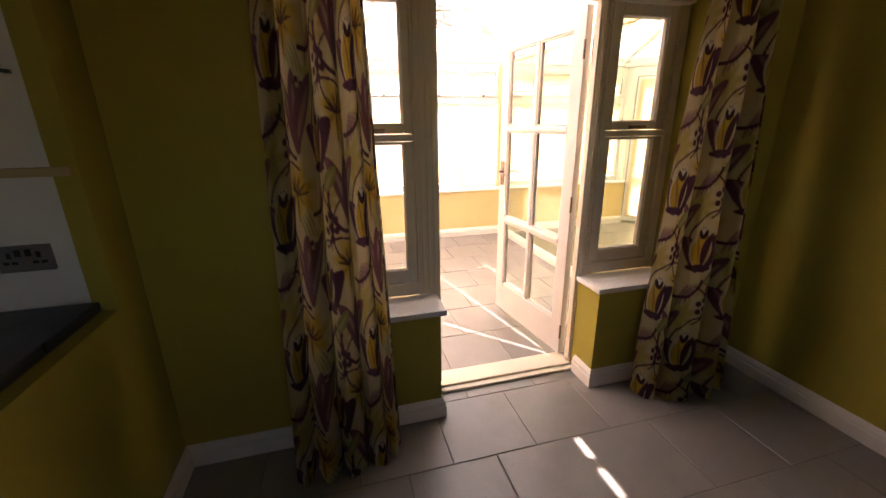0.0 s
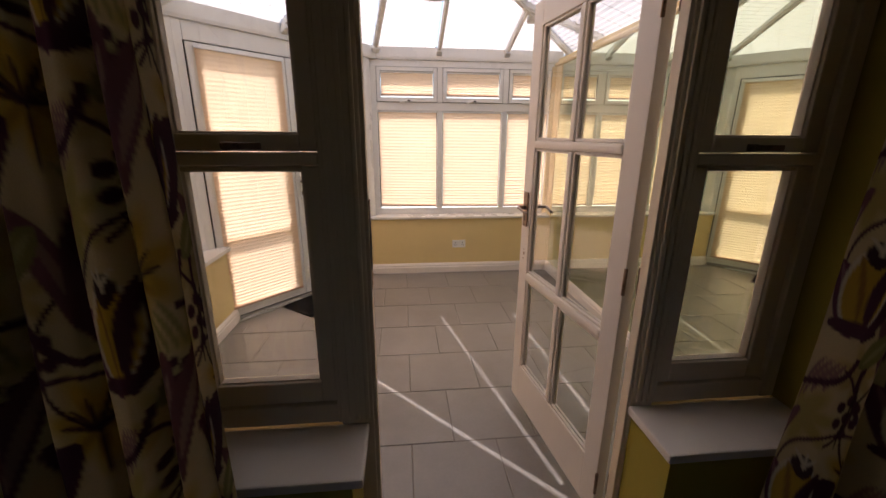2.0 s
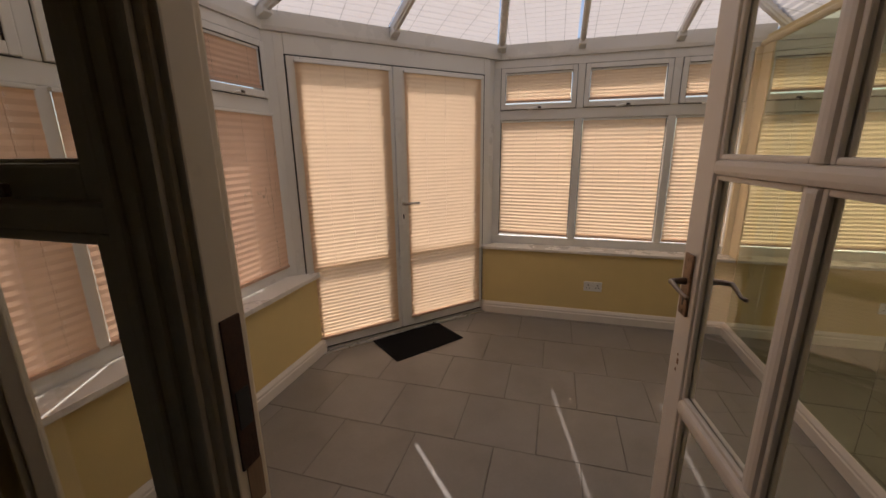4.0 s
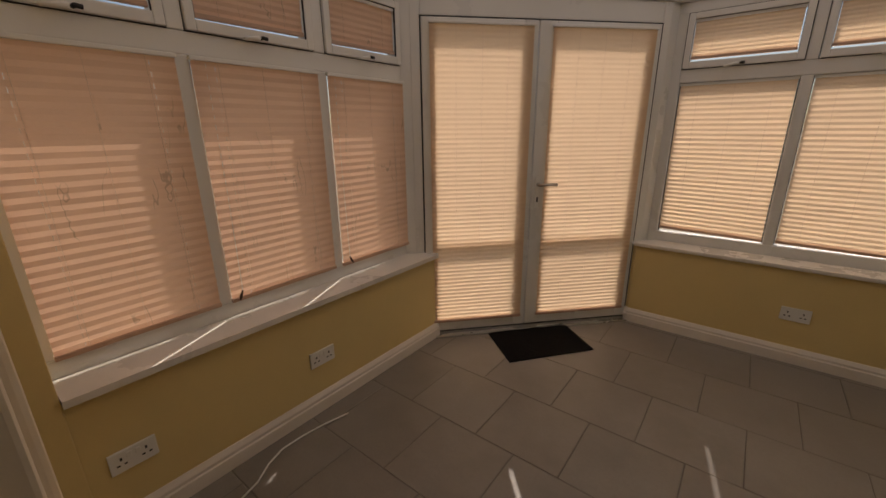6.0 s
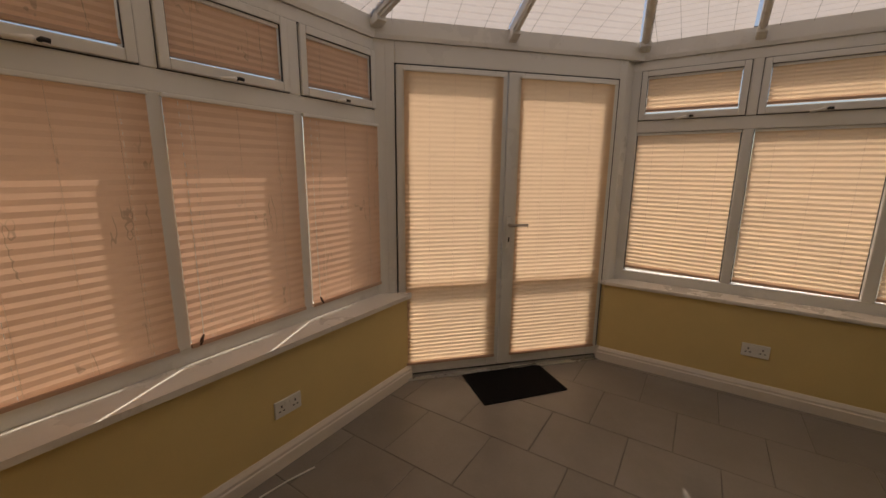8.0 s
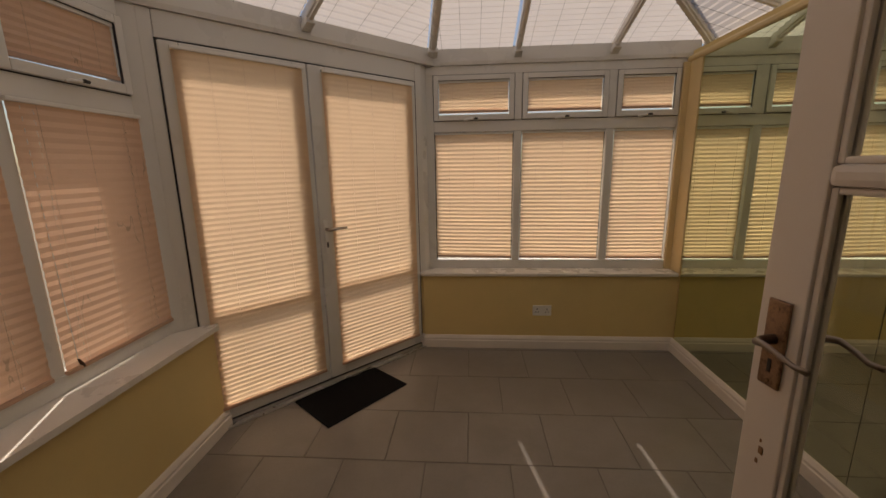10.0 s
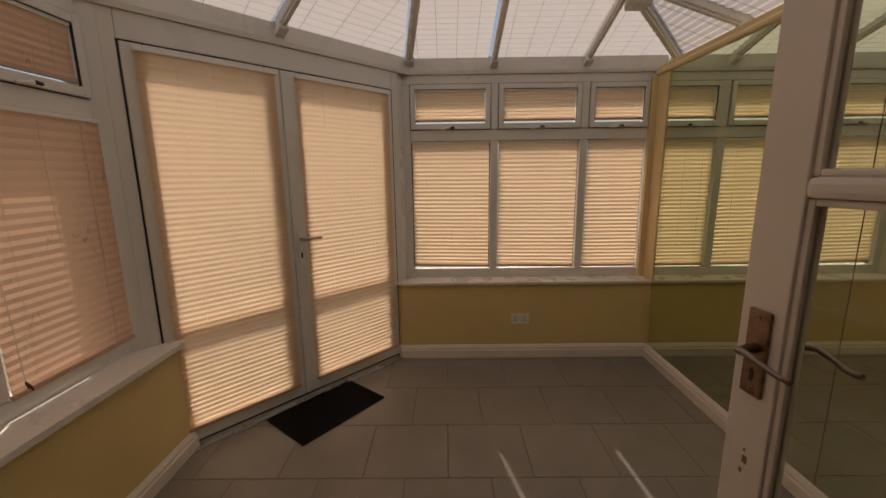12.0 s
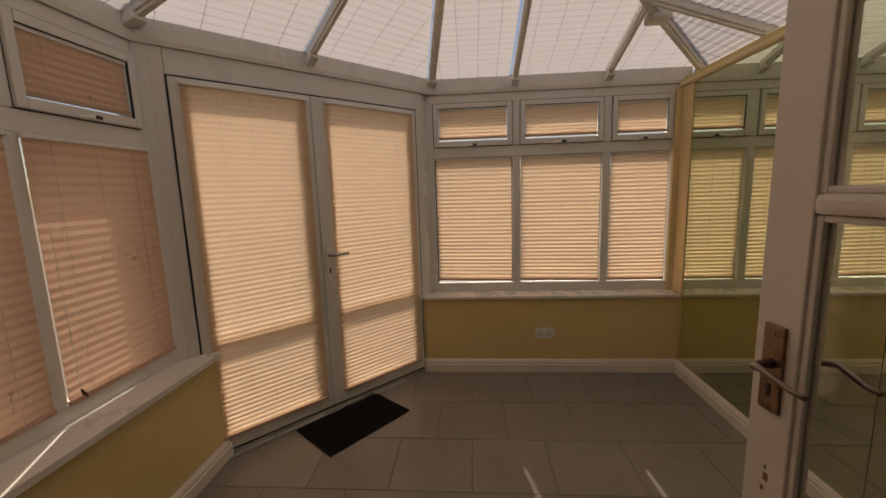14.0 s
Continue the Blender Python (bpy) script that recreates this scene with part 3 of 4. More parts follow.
for (a, b, lock) in ((fs0 + 0.007, mid - 0.004, False), (mid + 0.004, fs1 - 0.007, True)):
    st = 0.112 if lock else 0.085      # the lock stile carries the meeting bead
    leaf = part("door_leaf", B(a, a + st, -0.008, 0.06, 0.032, 2.068, bevel=0.006), M["upvc"], fr)
    for q in ((b - 0.085, b, 0.032, 2.068), (a + st, b - 0.085, 0.032, 0.125), (a + st, b - 0.085, 2.022, 2.068), (a + st, b - 0.085, 0.645, 0.705)):
        deep, back = (-0.004, 0.030) if q[2] == 0.645 else (-0.008, 0.032)
        part("rail", B(q[0], q[1], deep, back, q[2], q[3], bevel=0.006), M["upvc"], leaf)
    for z0, z1 in ((0.125, 0.645), (0.705, 2.022)):
        g = part("pane", B(a + st, b - 0.085, 0.036, 0.044, z0, z1), M["glass"], leaf)
        g.visible_shadow = False
    window_blind(FRENCH, a + (0.078 if lock else 0.042), b - (0.036 if lock else 0.030), -0.022, 0.105, 2.046, pitch=0.0145, depth=0.0025, ease=0.74, cloth="doorblind", label="long peach pleated blind on a french door", seed=40 + int(lock), cords=(0.25, 0.5, 0.75))
    part("blind_clip", B((a + b) / 2 - 0.012, (a + b) / 2 + 0.012, -0.022, -0.008, 0.085, 0.098, bevel=0.002), M["plastic"], leaf)
    if lock:
        h = part("handle_plate", B(a + 0.024, a + 0.054, -0.020, -0.0085, 0.915, 1.135, bevel=0.007), M["plastic"], leaf)
        part("lever", tube(bmesh.new(), [(a + 0.039, -0.015, 1.075), (a + 0.039, -0.052, 1.075), (a + 0.052, -0.060, 1.075), (a + 0.10, -0.062, 1.077), (a + 0.160, -0.058, 1.074)], [0.012, 0.011, 0.011, 0.009, 0.010]), M["chrome"], h, "pale metal lever", True)
        part("keyhole", B(a + 0.0335, a + 0.0445, -0.0215, -0.019, 0.955, 0.990, bevel=0.003), M["black"], h)
bm = bmesh.new()
box(bm, fs0 - 0.003, fs1 + 0.003, -0.002, 0.02, 2.0695, 2.0755)
box(bm, fs0 - 0.002, fs0 + 0.006, -0.002, 0.02, 0.03, 2.069)
box(bm, fs1 - 0.006, fs1 + 0.002, -0.002, 0.02, 0.03, 2.069)
part("gasket", bm, M["gasket"], fr, "black rubber seal")


# ---- roof ----
def roof_plane(e0, e1, ez=EAVE):
    """Local frame of a roof slope: x along the eave, z up the slope, y upward normal."""
    o3 = Vector((e0[0], e0[1], ez))
    x = (Vector((e1[0], e1[1], ez)) - o3).normalized()
    up = APEX - o3
    z = (up - x * up.dot(x)).normalized()
    y = z.cross(x)
    return Matrix(((x.x, y.x, z.x, o3.x), (x.y, y.y, z.y, o3.y), (x.z, y.z, z.z, o3.z), (0, 0, 0, 1)))


def span_at(poly, v):
    xs = []
    for i in range(len(poly)):
        (a, b), (c, d) = poly[i], poly[(i + 1) % len(poly)]
        if (b - v) * (d - v) <= 0 and abs(b - d) > 1e-6:
            xs.append(a + (c - a) * (v - b) / (d - b))
    return (min(xs), max(xs)) if len(xs) > 1 else None


def rafter(par, a, b, wide=0.03, deep=0.05):
    """A glazing bar from a to b, with a cap and a foot, hanging under the slope."""
    a, b = Vector(a), Vector(b)
    d = b - a
    m = d.to_track_quat("Y", "Z").to_matrix().to_4x4()
    L = d.length
    bm = box(bmesh.new(), -wide, wide, -0.01, L, -deep, 0.02, bevel=0.012)
    box(bm, -wide * 0.55, wide * 0.55, 0.0, L, -deep - 0.014, -deep + 0.002, bevel=0.004)
    bm.transform(T(a) @ m)
    r = part("rafter", bm, M["upvc"], par)
    bm = box(bmesh.new(), -wide * 1.25, wide * 1.25, -0.035, 0.05, -deep - 0.03, -deep + 0.012, bevel=0.008)
    bm.transform(T(a) @ m)
    part("rafter_foot", bm, M["upvc"], r)
    return r


roof = thing("roof", Matrix.Identity(4), "white hipped conservatory roof of glazing bars", "roof", kind="structure")
RB, REZ = 2.60, 2.30
ridge = Vector((APEX.x, HOUSE_OUT, APEX.z))
part("ridge_beam", B(APEX.x - 0.06, APEX.x + 0.06, HOUSE_OUT, APEX.y + 0.03, APEX.z - 0.09, APEX.z + 0.06, bevel=0.015), M["upvc"], roof)
slopes = [((LX, HOUSE_OUT), tuple(Q1), EAVE), (tuple(Q1), tuple(Q2), EAVE), (tuple(Q2), (RB, FY), EAVE), ((RB, FY), (RB, HOUSE_OUT), REZ)]
slit = {(tuple(Q1), 1, 1): 0.030, (tuple(Q1), 0, 1): 0.018, (tuple(Q2), 0, 1): 0.025}
cuts = [[0.686, 1.306], [0.870], [0.637, 1.328], [0.72, 1.67, 2.45]]
for (a, b, ez), bars in zip(slopes, cuts):
    m = roof_plane(a, b, ez)
    inv = m.inverted()
    ends = [Vector((a[0], a[1], ez)), Vector((b[0], b[1], ez))]
    outline = [inv @ ends[0], inv @ ends[1], inv @ APEX]
    if abs(a[0] - b[0]) < 1e-4:
        outline = [inv @ ends[0], inv @ ends[1], inv @ (ridge if a[1] > b[1] else APEX), inv @ (APEX if a[1] > b[1] else ridge)]
    poly = [(p.x, p.z) for p in outline]
    top = max(p[1] for p in poly)
    length = poly[1][0]
    marks = [0.0, *bars, length]
    for u in bars:
        vs = [v for v in [i * top / 200 for i in range(1, 200)] if span_at(poly, v) and span_at(poly, v)[0] <= u <= span_at(poly, v)[1]]
        if vs:
            rafter(roof, m @ Vector((u, 0, 0.02)), m @ Vector((u, 0, max(vs))), 0.022, 0.042)
    for k, (u0, u1) in enumerate(zip(marks, marks[1:])):
        spans, i = [], 0
        v = -0.026
        while v < top - 0.01:
            s = span_at(poly, max(v, 0.003))
            if s:
                lo, hi = max(s[0] + 0.02, u0 + 0.016), min(s[1] - 0.02, u1 - 0.016)
                lo, hi = lo + slit.get((a, k, 0), -0.018), hi - slit.get((a, k, 1), -0.018)
                if hi - lo > 0.03:
                    spans.append((v, lo, hi))
            v += 0.026
        if len(spans) < 3:
            continue
        bm = bmesh.new()
        prev = None
        for i, (v, lo, hi) in enumerate(spans):
            row = [bm.verts.new((lo + (hi - lo) * j / 8, 0.006 if i % 2 else -0.006, v)) for j in range(9)]
            if prev and (a[0] < 0 and a[1] < 3 and k < 2 and 1.37 < v < 1.40):
                for j in (range(2, 8) if k == 1 else range(6)):
                    bm.faces.new((prev[j], prev[j + 1], row[j + 1], row[j]))
            elif prev:
                for j in range(8):
                    bm.faces.new((prev[j], prev[j + 1], row[j + 1], row[j]))
            prev = row
        rb = thing("roof_blind", m @ T((0, 0.0, 0)), "white pleated blind stretched between roof bars", "roof blind", "pleated roof blinds")
        part("fabric", bm, M["roofblind"], rb)
        wide = u1 - u0
        for c in (0.12, 0.34, 0.56, 0.78, 0.95):
            u = u0 + wide * c
            vs = [v for v, lo, hi in spans if lo < u < hi]
            if len(vs) > 2:
                part("cord", tube(bmesh.new(), [(u, -0.0085, vs[0]), (u, -0.0085, vs[-1])], 0.0012, 4), M["steel"], rb)
for c, z in ((Q1, EAVE), (Q2, EAVE), (Vector((RB, FY)), EAVE - 0.01)):
    d = (Vector((c.x, c.y, z)) - APEX).normalized()
    rafter(roof, Vector((c.x, c.y, z + 0.02)) - d * 0.02, APEX, 0.028, 0.05)
boss = Vector((RB, FY, EAVE)).lerp(APEX, 0.335)
part("hip_joint", B(boss.x - 0.07, boss.x + 0.06, boss.y - 0.06, boss.y + 0.06, boss.z - 0.07, boss.z + 0.01, bevel=0.02), M["upvc"], roof)

# ---- inner door, its frame and side lights ----
df = thing("door_frame", T((0, 2.0, KZ)), "white painted door frame with moulded posts", "door frame", kind="structure")
P = lambda n, *a, mat="warmgloss", bev=0.004, par=df: part(n, B(*a, bevel=bev), M[mat], par)
for x0, x1, w in ((0.636, 0.733, 1), (1.568, 1.640, -1)):
    P("jamb", x0, x1, 0.040, 0.104, 0.0, 2.02)
    for k in range(3):
        xx = x0 + 0.012 + k * (0.03 if w > 0 else 0.019)
        P("moulding", xx, xx + 0.014, 0.032, 0.041, 0.622, 2.02, bev=0.004)
    st = (x1 - 0.001, x1 + 0.011) if w > 0 else (x0 - 0.011, x0 + 0.001)
    P("door_stop", st[0], st[1], 0.045, 0.085, 0.05, 2.02, bev=0.003)
P("frame_head", 0.165, 2.08, 0.015, 0.118, 2.0205, 2.085)
P("threshold_board", 0.7335, 1.5675, 0.03, 0.165, -0.01, 0.032, bev=0.006)
P("threshold_step", 0.7335, 1.5675, -0.005, 0.03, -0.012, 0.018, bev=0.004)
keep = P("lock_keep", 0.7425, 0.7465, 0.054, 0.082, 1.095, 1.290, mat="rust", bev=0.0015)
# black block stands in for the dark inside of the lock hole
P("lock_box", 0.7425, 0.7478, 0.058, 0.078, 1.15, 1.20, mat="black", bev=0.001, par=keep)
P("splintered_patch", 0.7425, 0.7452, 0.060, 0.084, 1.035, 1.095, mat="barewood", bev=0.001)
for z in (0.22, 1.02, 1.82):
    P("hinge_leaf", 1.565, 1.5688, 0.07, 0.103, z - 0.045, z + 0.045, mat="brass", bev=0.001)


def side_light(name, x0, g0, g1, x1, flip):
    w = thing(name, T((0, 2.028, 0)), "white painted side window with a small opening light", "window", kind="structure")
    P = lambda n, *a, mat="warmgloss", bev=0.005, par=w: part(n, B(*a, bevel=bev), M[mat], par)
    P("outer_frame", x0, x0 + 0.05 if flip < 0 else x0 + 0.012, 0.015, 0.085, 0.624, 2.03)
    P("outer_frame", x1 - (0.012 if flip < 0 else 0.05), x1, 0.015, 0.085, 0.624, 2.03)
    a, b = x0 + (0.05 if flip < 0 else 0.012), x1 - (0.012 if flip < 0 else 0.05)
    P("bottom_frame", a, b, 0.018, 0.085, 0.624, 0.688)
    P("transom", a, b, 0.018, 0.085, 1.397, 1.428)
    for z0, z1, zz0, zz1 in ((0.691, 1.394, 0.760, 1.380), (1.431, 2.028, 1.474, 1.972)):
        s = P("sash", a + 0.002, g0, 0.030, 0.08, z0, z1)
        P("sash_stile", g1, b - 0.002, 0.030, 0.08, z0, z1, par=s)
        P("sash_rail", g0, g1, 0.030, 0.08, z0, zz0, par=s)
        P("sash_rail", g0, g1, 0.030, 0.09, zz1, z1, par=s)
        for q in ((g0, g0 + 0.006, zz0, zz1), (g1 - 0.006, g1, zz0, zz1), (g0 + 0.006, g1 - 0.006, zz0, zz0 + 0.005)):
            P("glazing_bead", q[0], q[1], 0.040, 0.066, q[2], q[3], bev=0.003, par=s)
        g = part("pane", B(g0, g1, 0.066, 0.071, zz0, zz1), M["glass"], s)
        g.visible_shadow = False
    c = (g0 + g1) / 2
    h = P("casement_stay", c - 0.035, c + 0.06, 0.006, 0.014, 1.437, 1.453, mat="brass", bev=0.003)
    P("stay_mount", c - 0.035, c - 0.012, 0.014, 0.031, 1.435, 1.455, mat="brass", bev=0.003, par=h)
    return w


side_light("window_3", 0.165, 0.284, 0.580, 0.636, -1)
side_light("window_4", 1.640, 1.698, 1.975, 2.08, 1)
structure("window_sill_kitchen_a", B(0.12, 0.718, 1.825, 2.04, 0.593, 0.622, bevel=0.006), M["gloss"], "white painted sill board with a rounded nose", "window sill")
structure("window_sill_kitchen_b", B(1.558, 2.10, 1.825, 2.04, 0.593, 0.622, bevel=0.006), M["gloss"], "white painted sill board with a rounded nose", "window sill")

# the leaf stands open; local x from hinge to latch, y to its right face
H0, H1 = Vector((1.538, 2.128)), Vector((1.436, 2.926))
LD = (H1 - H0).normalized()
LW = (H1 - H0).length
door = thing("door_1", Matrix(((LD.x, LD.y, 0, H0.x), (LD.y, -LD.x, 0, H0.y), (0, 0, 1, 0.055), (0, 0, 0, 1))), "white painted glazed door standing open", "door", kind="structure")
LH, TH = 1.975, 0.042
P = lambda n, *a, mat="gloss", bev=0.003, par=door: part(n, B(*a, bevel=bev), M[mat], par)
GX0, GX1, GM = 0.088, LW - 0.088, LW / 2
ROWS_Z = [(0.215, 0.712), (0.752, 1.362), (1.398, 1.875)]
P("hinge_stile", 0, GX0, 0, TH, 0, LH)
latch = P("latch_stile", GX1, LW, 0, TH, 0, LH)
P("bottom_rail", GX0, GX1, 0, TH, 0, ROWS_Z[0][0])
P("top_rail", GX0, GX1, 0, TH, ROWS_Z[2][1], LH)
for z0, z1 in ((ROWS_Z[0][1], ROWS_Z[1][0]), (ROWS_Z[1][1], ROWS_Z[2][0])):
    P("glazing_bar", GX0, GX1, -0.004, TH + 0.004, z0, z1, bev=0.012)
for z0, z1 in ROWS_Z:
    P("upright_bar", GM - 0.016, GM + 0.016, -0.002, TH + 0.002, z0, z1, bev=0.010)
    for x0, x1 in ((GX0, GM - 0.016), (GM + 0.016, GX1)):
        pane = part("pane", B(x0, x1, TH / 2 - 0.002, TH / 2 + 0.002, z0, z1), M["glass"], door)
        pane.visible_shadow = False
        for side in (0, 1):
            ya, yb = (0.006, TH / 2 - 0.003) if side == 0 else (TH / 2 + 0.003, TH - 0.006)
            bm = bmesh.new()
            for q in ((x0, x0 + 0.012, z0, z1), (x1 - 0.012, x1, z0, z1), (x0 + 0.012, x1 - 0.012, z0, z0 + 0.012), (x0 + 0.012, x1 - 0.012, z1 - 0.012, z1)):
                box(bm, q[0], q[1], ya, yb, q[2], q[3], bevel=0.004)
            part("bead", bm, M["gloss"], pane)
HZ = 1.080
for side in (-1, 1):
    y0 = -0.001 if side < 0 else TH + 0.001
    a, b = sorted((y0, y0 + side * 0.007))
    pl = part("handle_plate", B(LW - 0.068, LW - 0.024, a, b, HZ - 0.095, HZ + 0.075, bevel=0.003), M["brass"], door, "worn bronze handle plate")
    x = LW - 0.046
    yy = y0 + side * 0.045
    pts = [(x, y0, HZ), (x, yy - side * 0.012, HZ), (x - 0.006, yy, HZ), (x - 0.028, yy + side * 0.006, HZ + 0.004), (x - 0.055, yy + side * 0.004, HZ - 0.003), (x - 0.082, yy, HZ - 0.011), (x - 0.105, yy, HZ - 0.010)]
    part("lever", tube(bmesh.new(), pts, [0.011, 0.0075, 0.0075, 0.0062, 0.0055, 0.005, 0.0055], 10), M["lever"], pl, "satin metal lever with a curved end", True)
    a, b = sorted((y0 + side * 0.0065, y0 + side * 0.0085))
    part("keyhole", B(x - 0.004, x + 0.004, a, b, HZ - 0.066, HZ - 0.040, bevel=0.003), M["black"], pl)
    for z in (HZ - 0.083, HZ + 0.060):
        part("screw", tube(bmesh.new(), [(x, y0 + side * 0.006, z), (x, y0 + side * 0.009, z)], 0.004, 8), M["brass"], pl)
P("latch_plate", LW - 0.001, LW + 0.002, TH / 2 - 0.011, TH / 2 + 0.011, HZ - 0.09, HZ + 0.07, mat="brass", bev=0.001)
for z in (0.33, 1.60):
    P("bolt_hole", LW - 0.0005, LW + 0.0015, TH / 2 - 0.007, TH / 2 + 0.007, z - 0.013, z + 0.013, mat="black", bev=0.001)
for i, (zx, zz, w, h) in enumerate(((LW - 0.050, HZ - 0.235, 0.010, 0.016), (LW - 0.044, HZ - 0.262, 0.006, 0.010), (LW - 0.047, HZ - 0.215, 0.004, 0.007))):
    P("paint_chip", zx - w / 2, zx + w / 2, -0.0012, 0.0004, zz - h / 2, zz + h / 2, mat="wear", bev=0.0006)
for z in (0.16, 0.97, 1.77):
    part("hinge", tube(bmesh.new(), [(-0.006, -0.004, z - 0.045), (-0.006, -0.004, z + 0.045)], 0.006, 10), M["brass"], door, "worn brass hinge", True)


# ---- sockets ----
def socket(m, label, face="plastic", ins="black"):
    s = thing("wall_socket", m, label, "socket", "wall sockets")
    part("plate", B(-0.073, 0.073, 0.0, 0.010, -0.043, 0.043, bevel=0.004), M[face], s)
    for c in (-0.038, 0.038):
        part("switch", B(c * 0.36 - 0.008, c * 0.36 + 0.008, 0.010, 0.0135, 0.008, 0.030, bevel=0.002), M[face if face == "plastic" else ins], s)
        for x, z, w, h in ((c, 0.016, 0.0035, 0.006), (c - 0.011, -0.008, 0.005, 0.003), (c + 0.011, -0.008, 0.005, 0.003)):
            k = 1.6 if face != "plastic" else 1.0
            part("pin_slot", B(x - w * k, x + w * k, 0.0098, 0.0112, z - h * k - 0.004, z + h * k - 0.004), M[ins], s)
    return s


socket(Matrix(((-1, 0, 0, 1.437), (0, -1, 0, FI), (0, 0, 1, 0.322), (0, 0, 0, 1))), "white double wall socket on the cream wall")
for y in (2.325, 3.145):
    socket(Matrix(((0, 1, 0, LI), (-1, 0, 0, y), (0, 0, 1, 0.306), (0, 0, 0, 1))), "white double wall socket on the cream wall")
socket(Matrix(((-1, 0, 0, -0.70), (0, -1, 0, 1.655), (0, 0, 1, 1.085), (0, 0, 0, 1))), "steel double socket above the worktop", "steel")

# ---- serving hatch ----
wt = part("worktop", B(KL - 0.62, KL - 0.045, KB + 0.3, 1.638, 0.886, 0.922, bevel=0.008), M["worktop"])
tagged(wt, "dark speckled worktop over the hatch wall", "worktop")
tr = part("shelf_batten", B(KL - 0.9, KL - 0.02, 1.632, 1.6545, 1.335, 1.362, bevel=0.003), M["lightwood"])
tagged(tr, "light wooden batten on the white wall", "batten")
gs = thing("glass_shelf", T((KL - 0.5, 1.655, 1.62)), "small green edged glass shelf on the wall", "shelf")
part("shelf", B(-0.35, 0.40, -0.12, 0.0, 0, 0.01, bevel=0.002), M["shelfglass"], gs)
for x in (-0.2, 0.33):
    part("bracket", B(x, x + 0.02, -0.04, 0.0, -0.06, 0.0, bevel=0.004), M["black"], gs)

# ---- doormat ----
mt = thing("doormat", T((0.090, 4.464, 0.001)) @ Matrix.Rotation(radians(51.9), 4, "Z"), "black ribbed doormat at the french doors", "doormat")
part("pad", B(-0.305, 0.305, -0.194, 0.194, 0.0, 0.009, bevel=0.003), M["doormat"], mt)
for i in range(24):
    part("rib", B(-0.29, 0.29, -0.180 + i * 0.0152, -0.172 + i * 0.0152, 0.0085, 0.0115), M["doormat"], mt)

# ---- loose cable and pendant ----
cb = part("loose_cable", tube(bmesh.new(), [(-0.395, 3.17, 0.006), (-0.428, 3.038, 0.006), (-0.445, 2.922, 0.006), (-0.447, 2.821, 0.006), (-0.416, 2.736, 0.006), (-0.363, 2.657, 0.006), (-0.333, 2.557, 0.006)], 0.0042, 8), M["plastic"], smooth=True)
tagged(cb, "thin white cable end lying on the tiles", "cable")
pd = thing("pendant_lamp", T((0.975, 3.15, 2.115)), "white wire pendant lamp of looping rings", "pendant lamp")
for k, (r0, tl, ph, up) in enumerate(((0.175, 7, 0.3, 0.03), (0.165, 12, 2.2, 0.055), (0.135, 16, 4.0, 0.05), (0.17, 5, 5.1, 0.085), (0.15, 20, 1.2, 0.10))):
    pts = []
    for i in range(40):
        a = i * math.tau / 40
        p = Vector((r0 * math.cos(a), r0 * math.sin(a) * 0.8, 0.012 * math.sin(2 * a + ph)))
        p.rotate(Euler((radians(tl), radians(tl * 0.5), ph)))
        pts.append(p + Vector((0, 0, up)))
    part("ring", tube(bmesh.new(), pts, 0.0085, 8, True), M["wire"], pd, smooth=True)
part("bulb_clip", tube(bmesh.new(), [(-0.09, -0.03, 0.0), (-0.075, -0.02, 0.06), (-0.05, -0.01, 0.11)], 0.0035, 6), M["steel"], pd)
part("flex", tube(bmesh.new(), [(0, 0, 0.05), (-0.02, 0, 0.3), (-0.06, 0, 0.66)], 0.004, 6), M["wire"], pd)
part("lamp_holder", tube(bmesh.new(), [(0, 0, 0.04), (0, 0, 0.12)], 0.022, 12), M["wire"], pd)


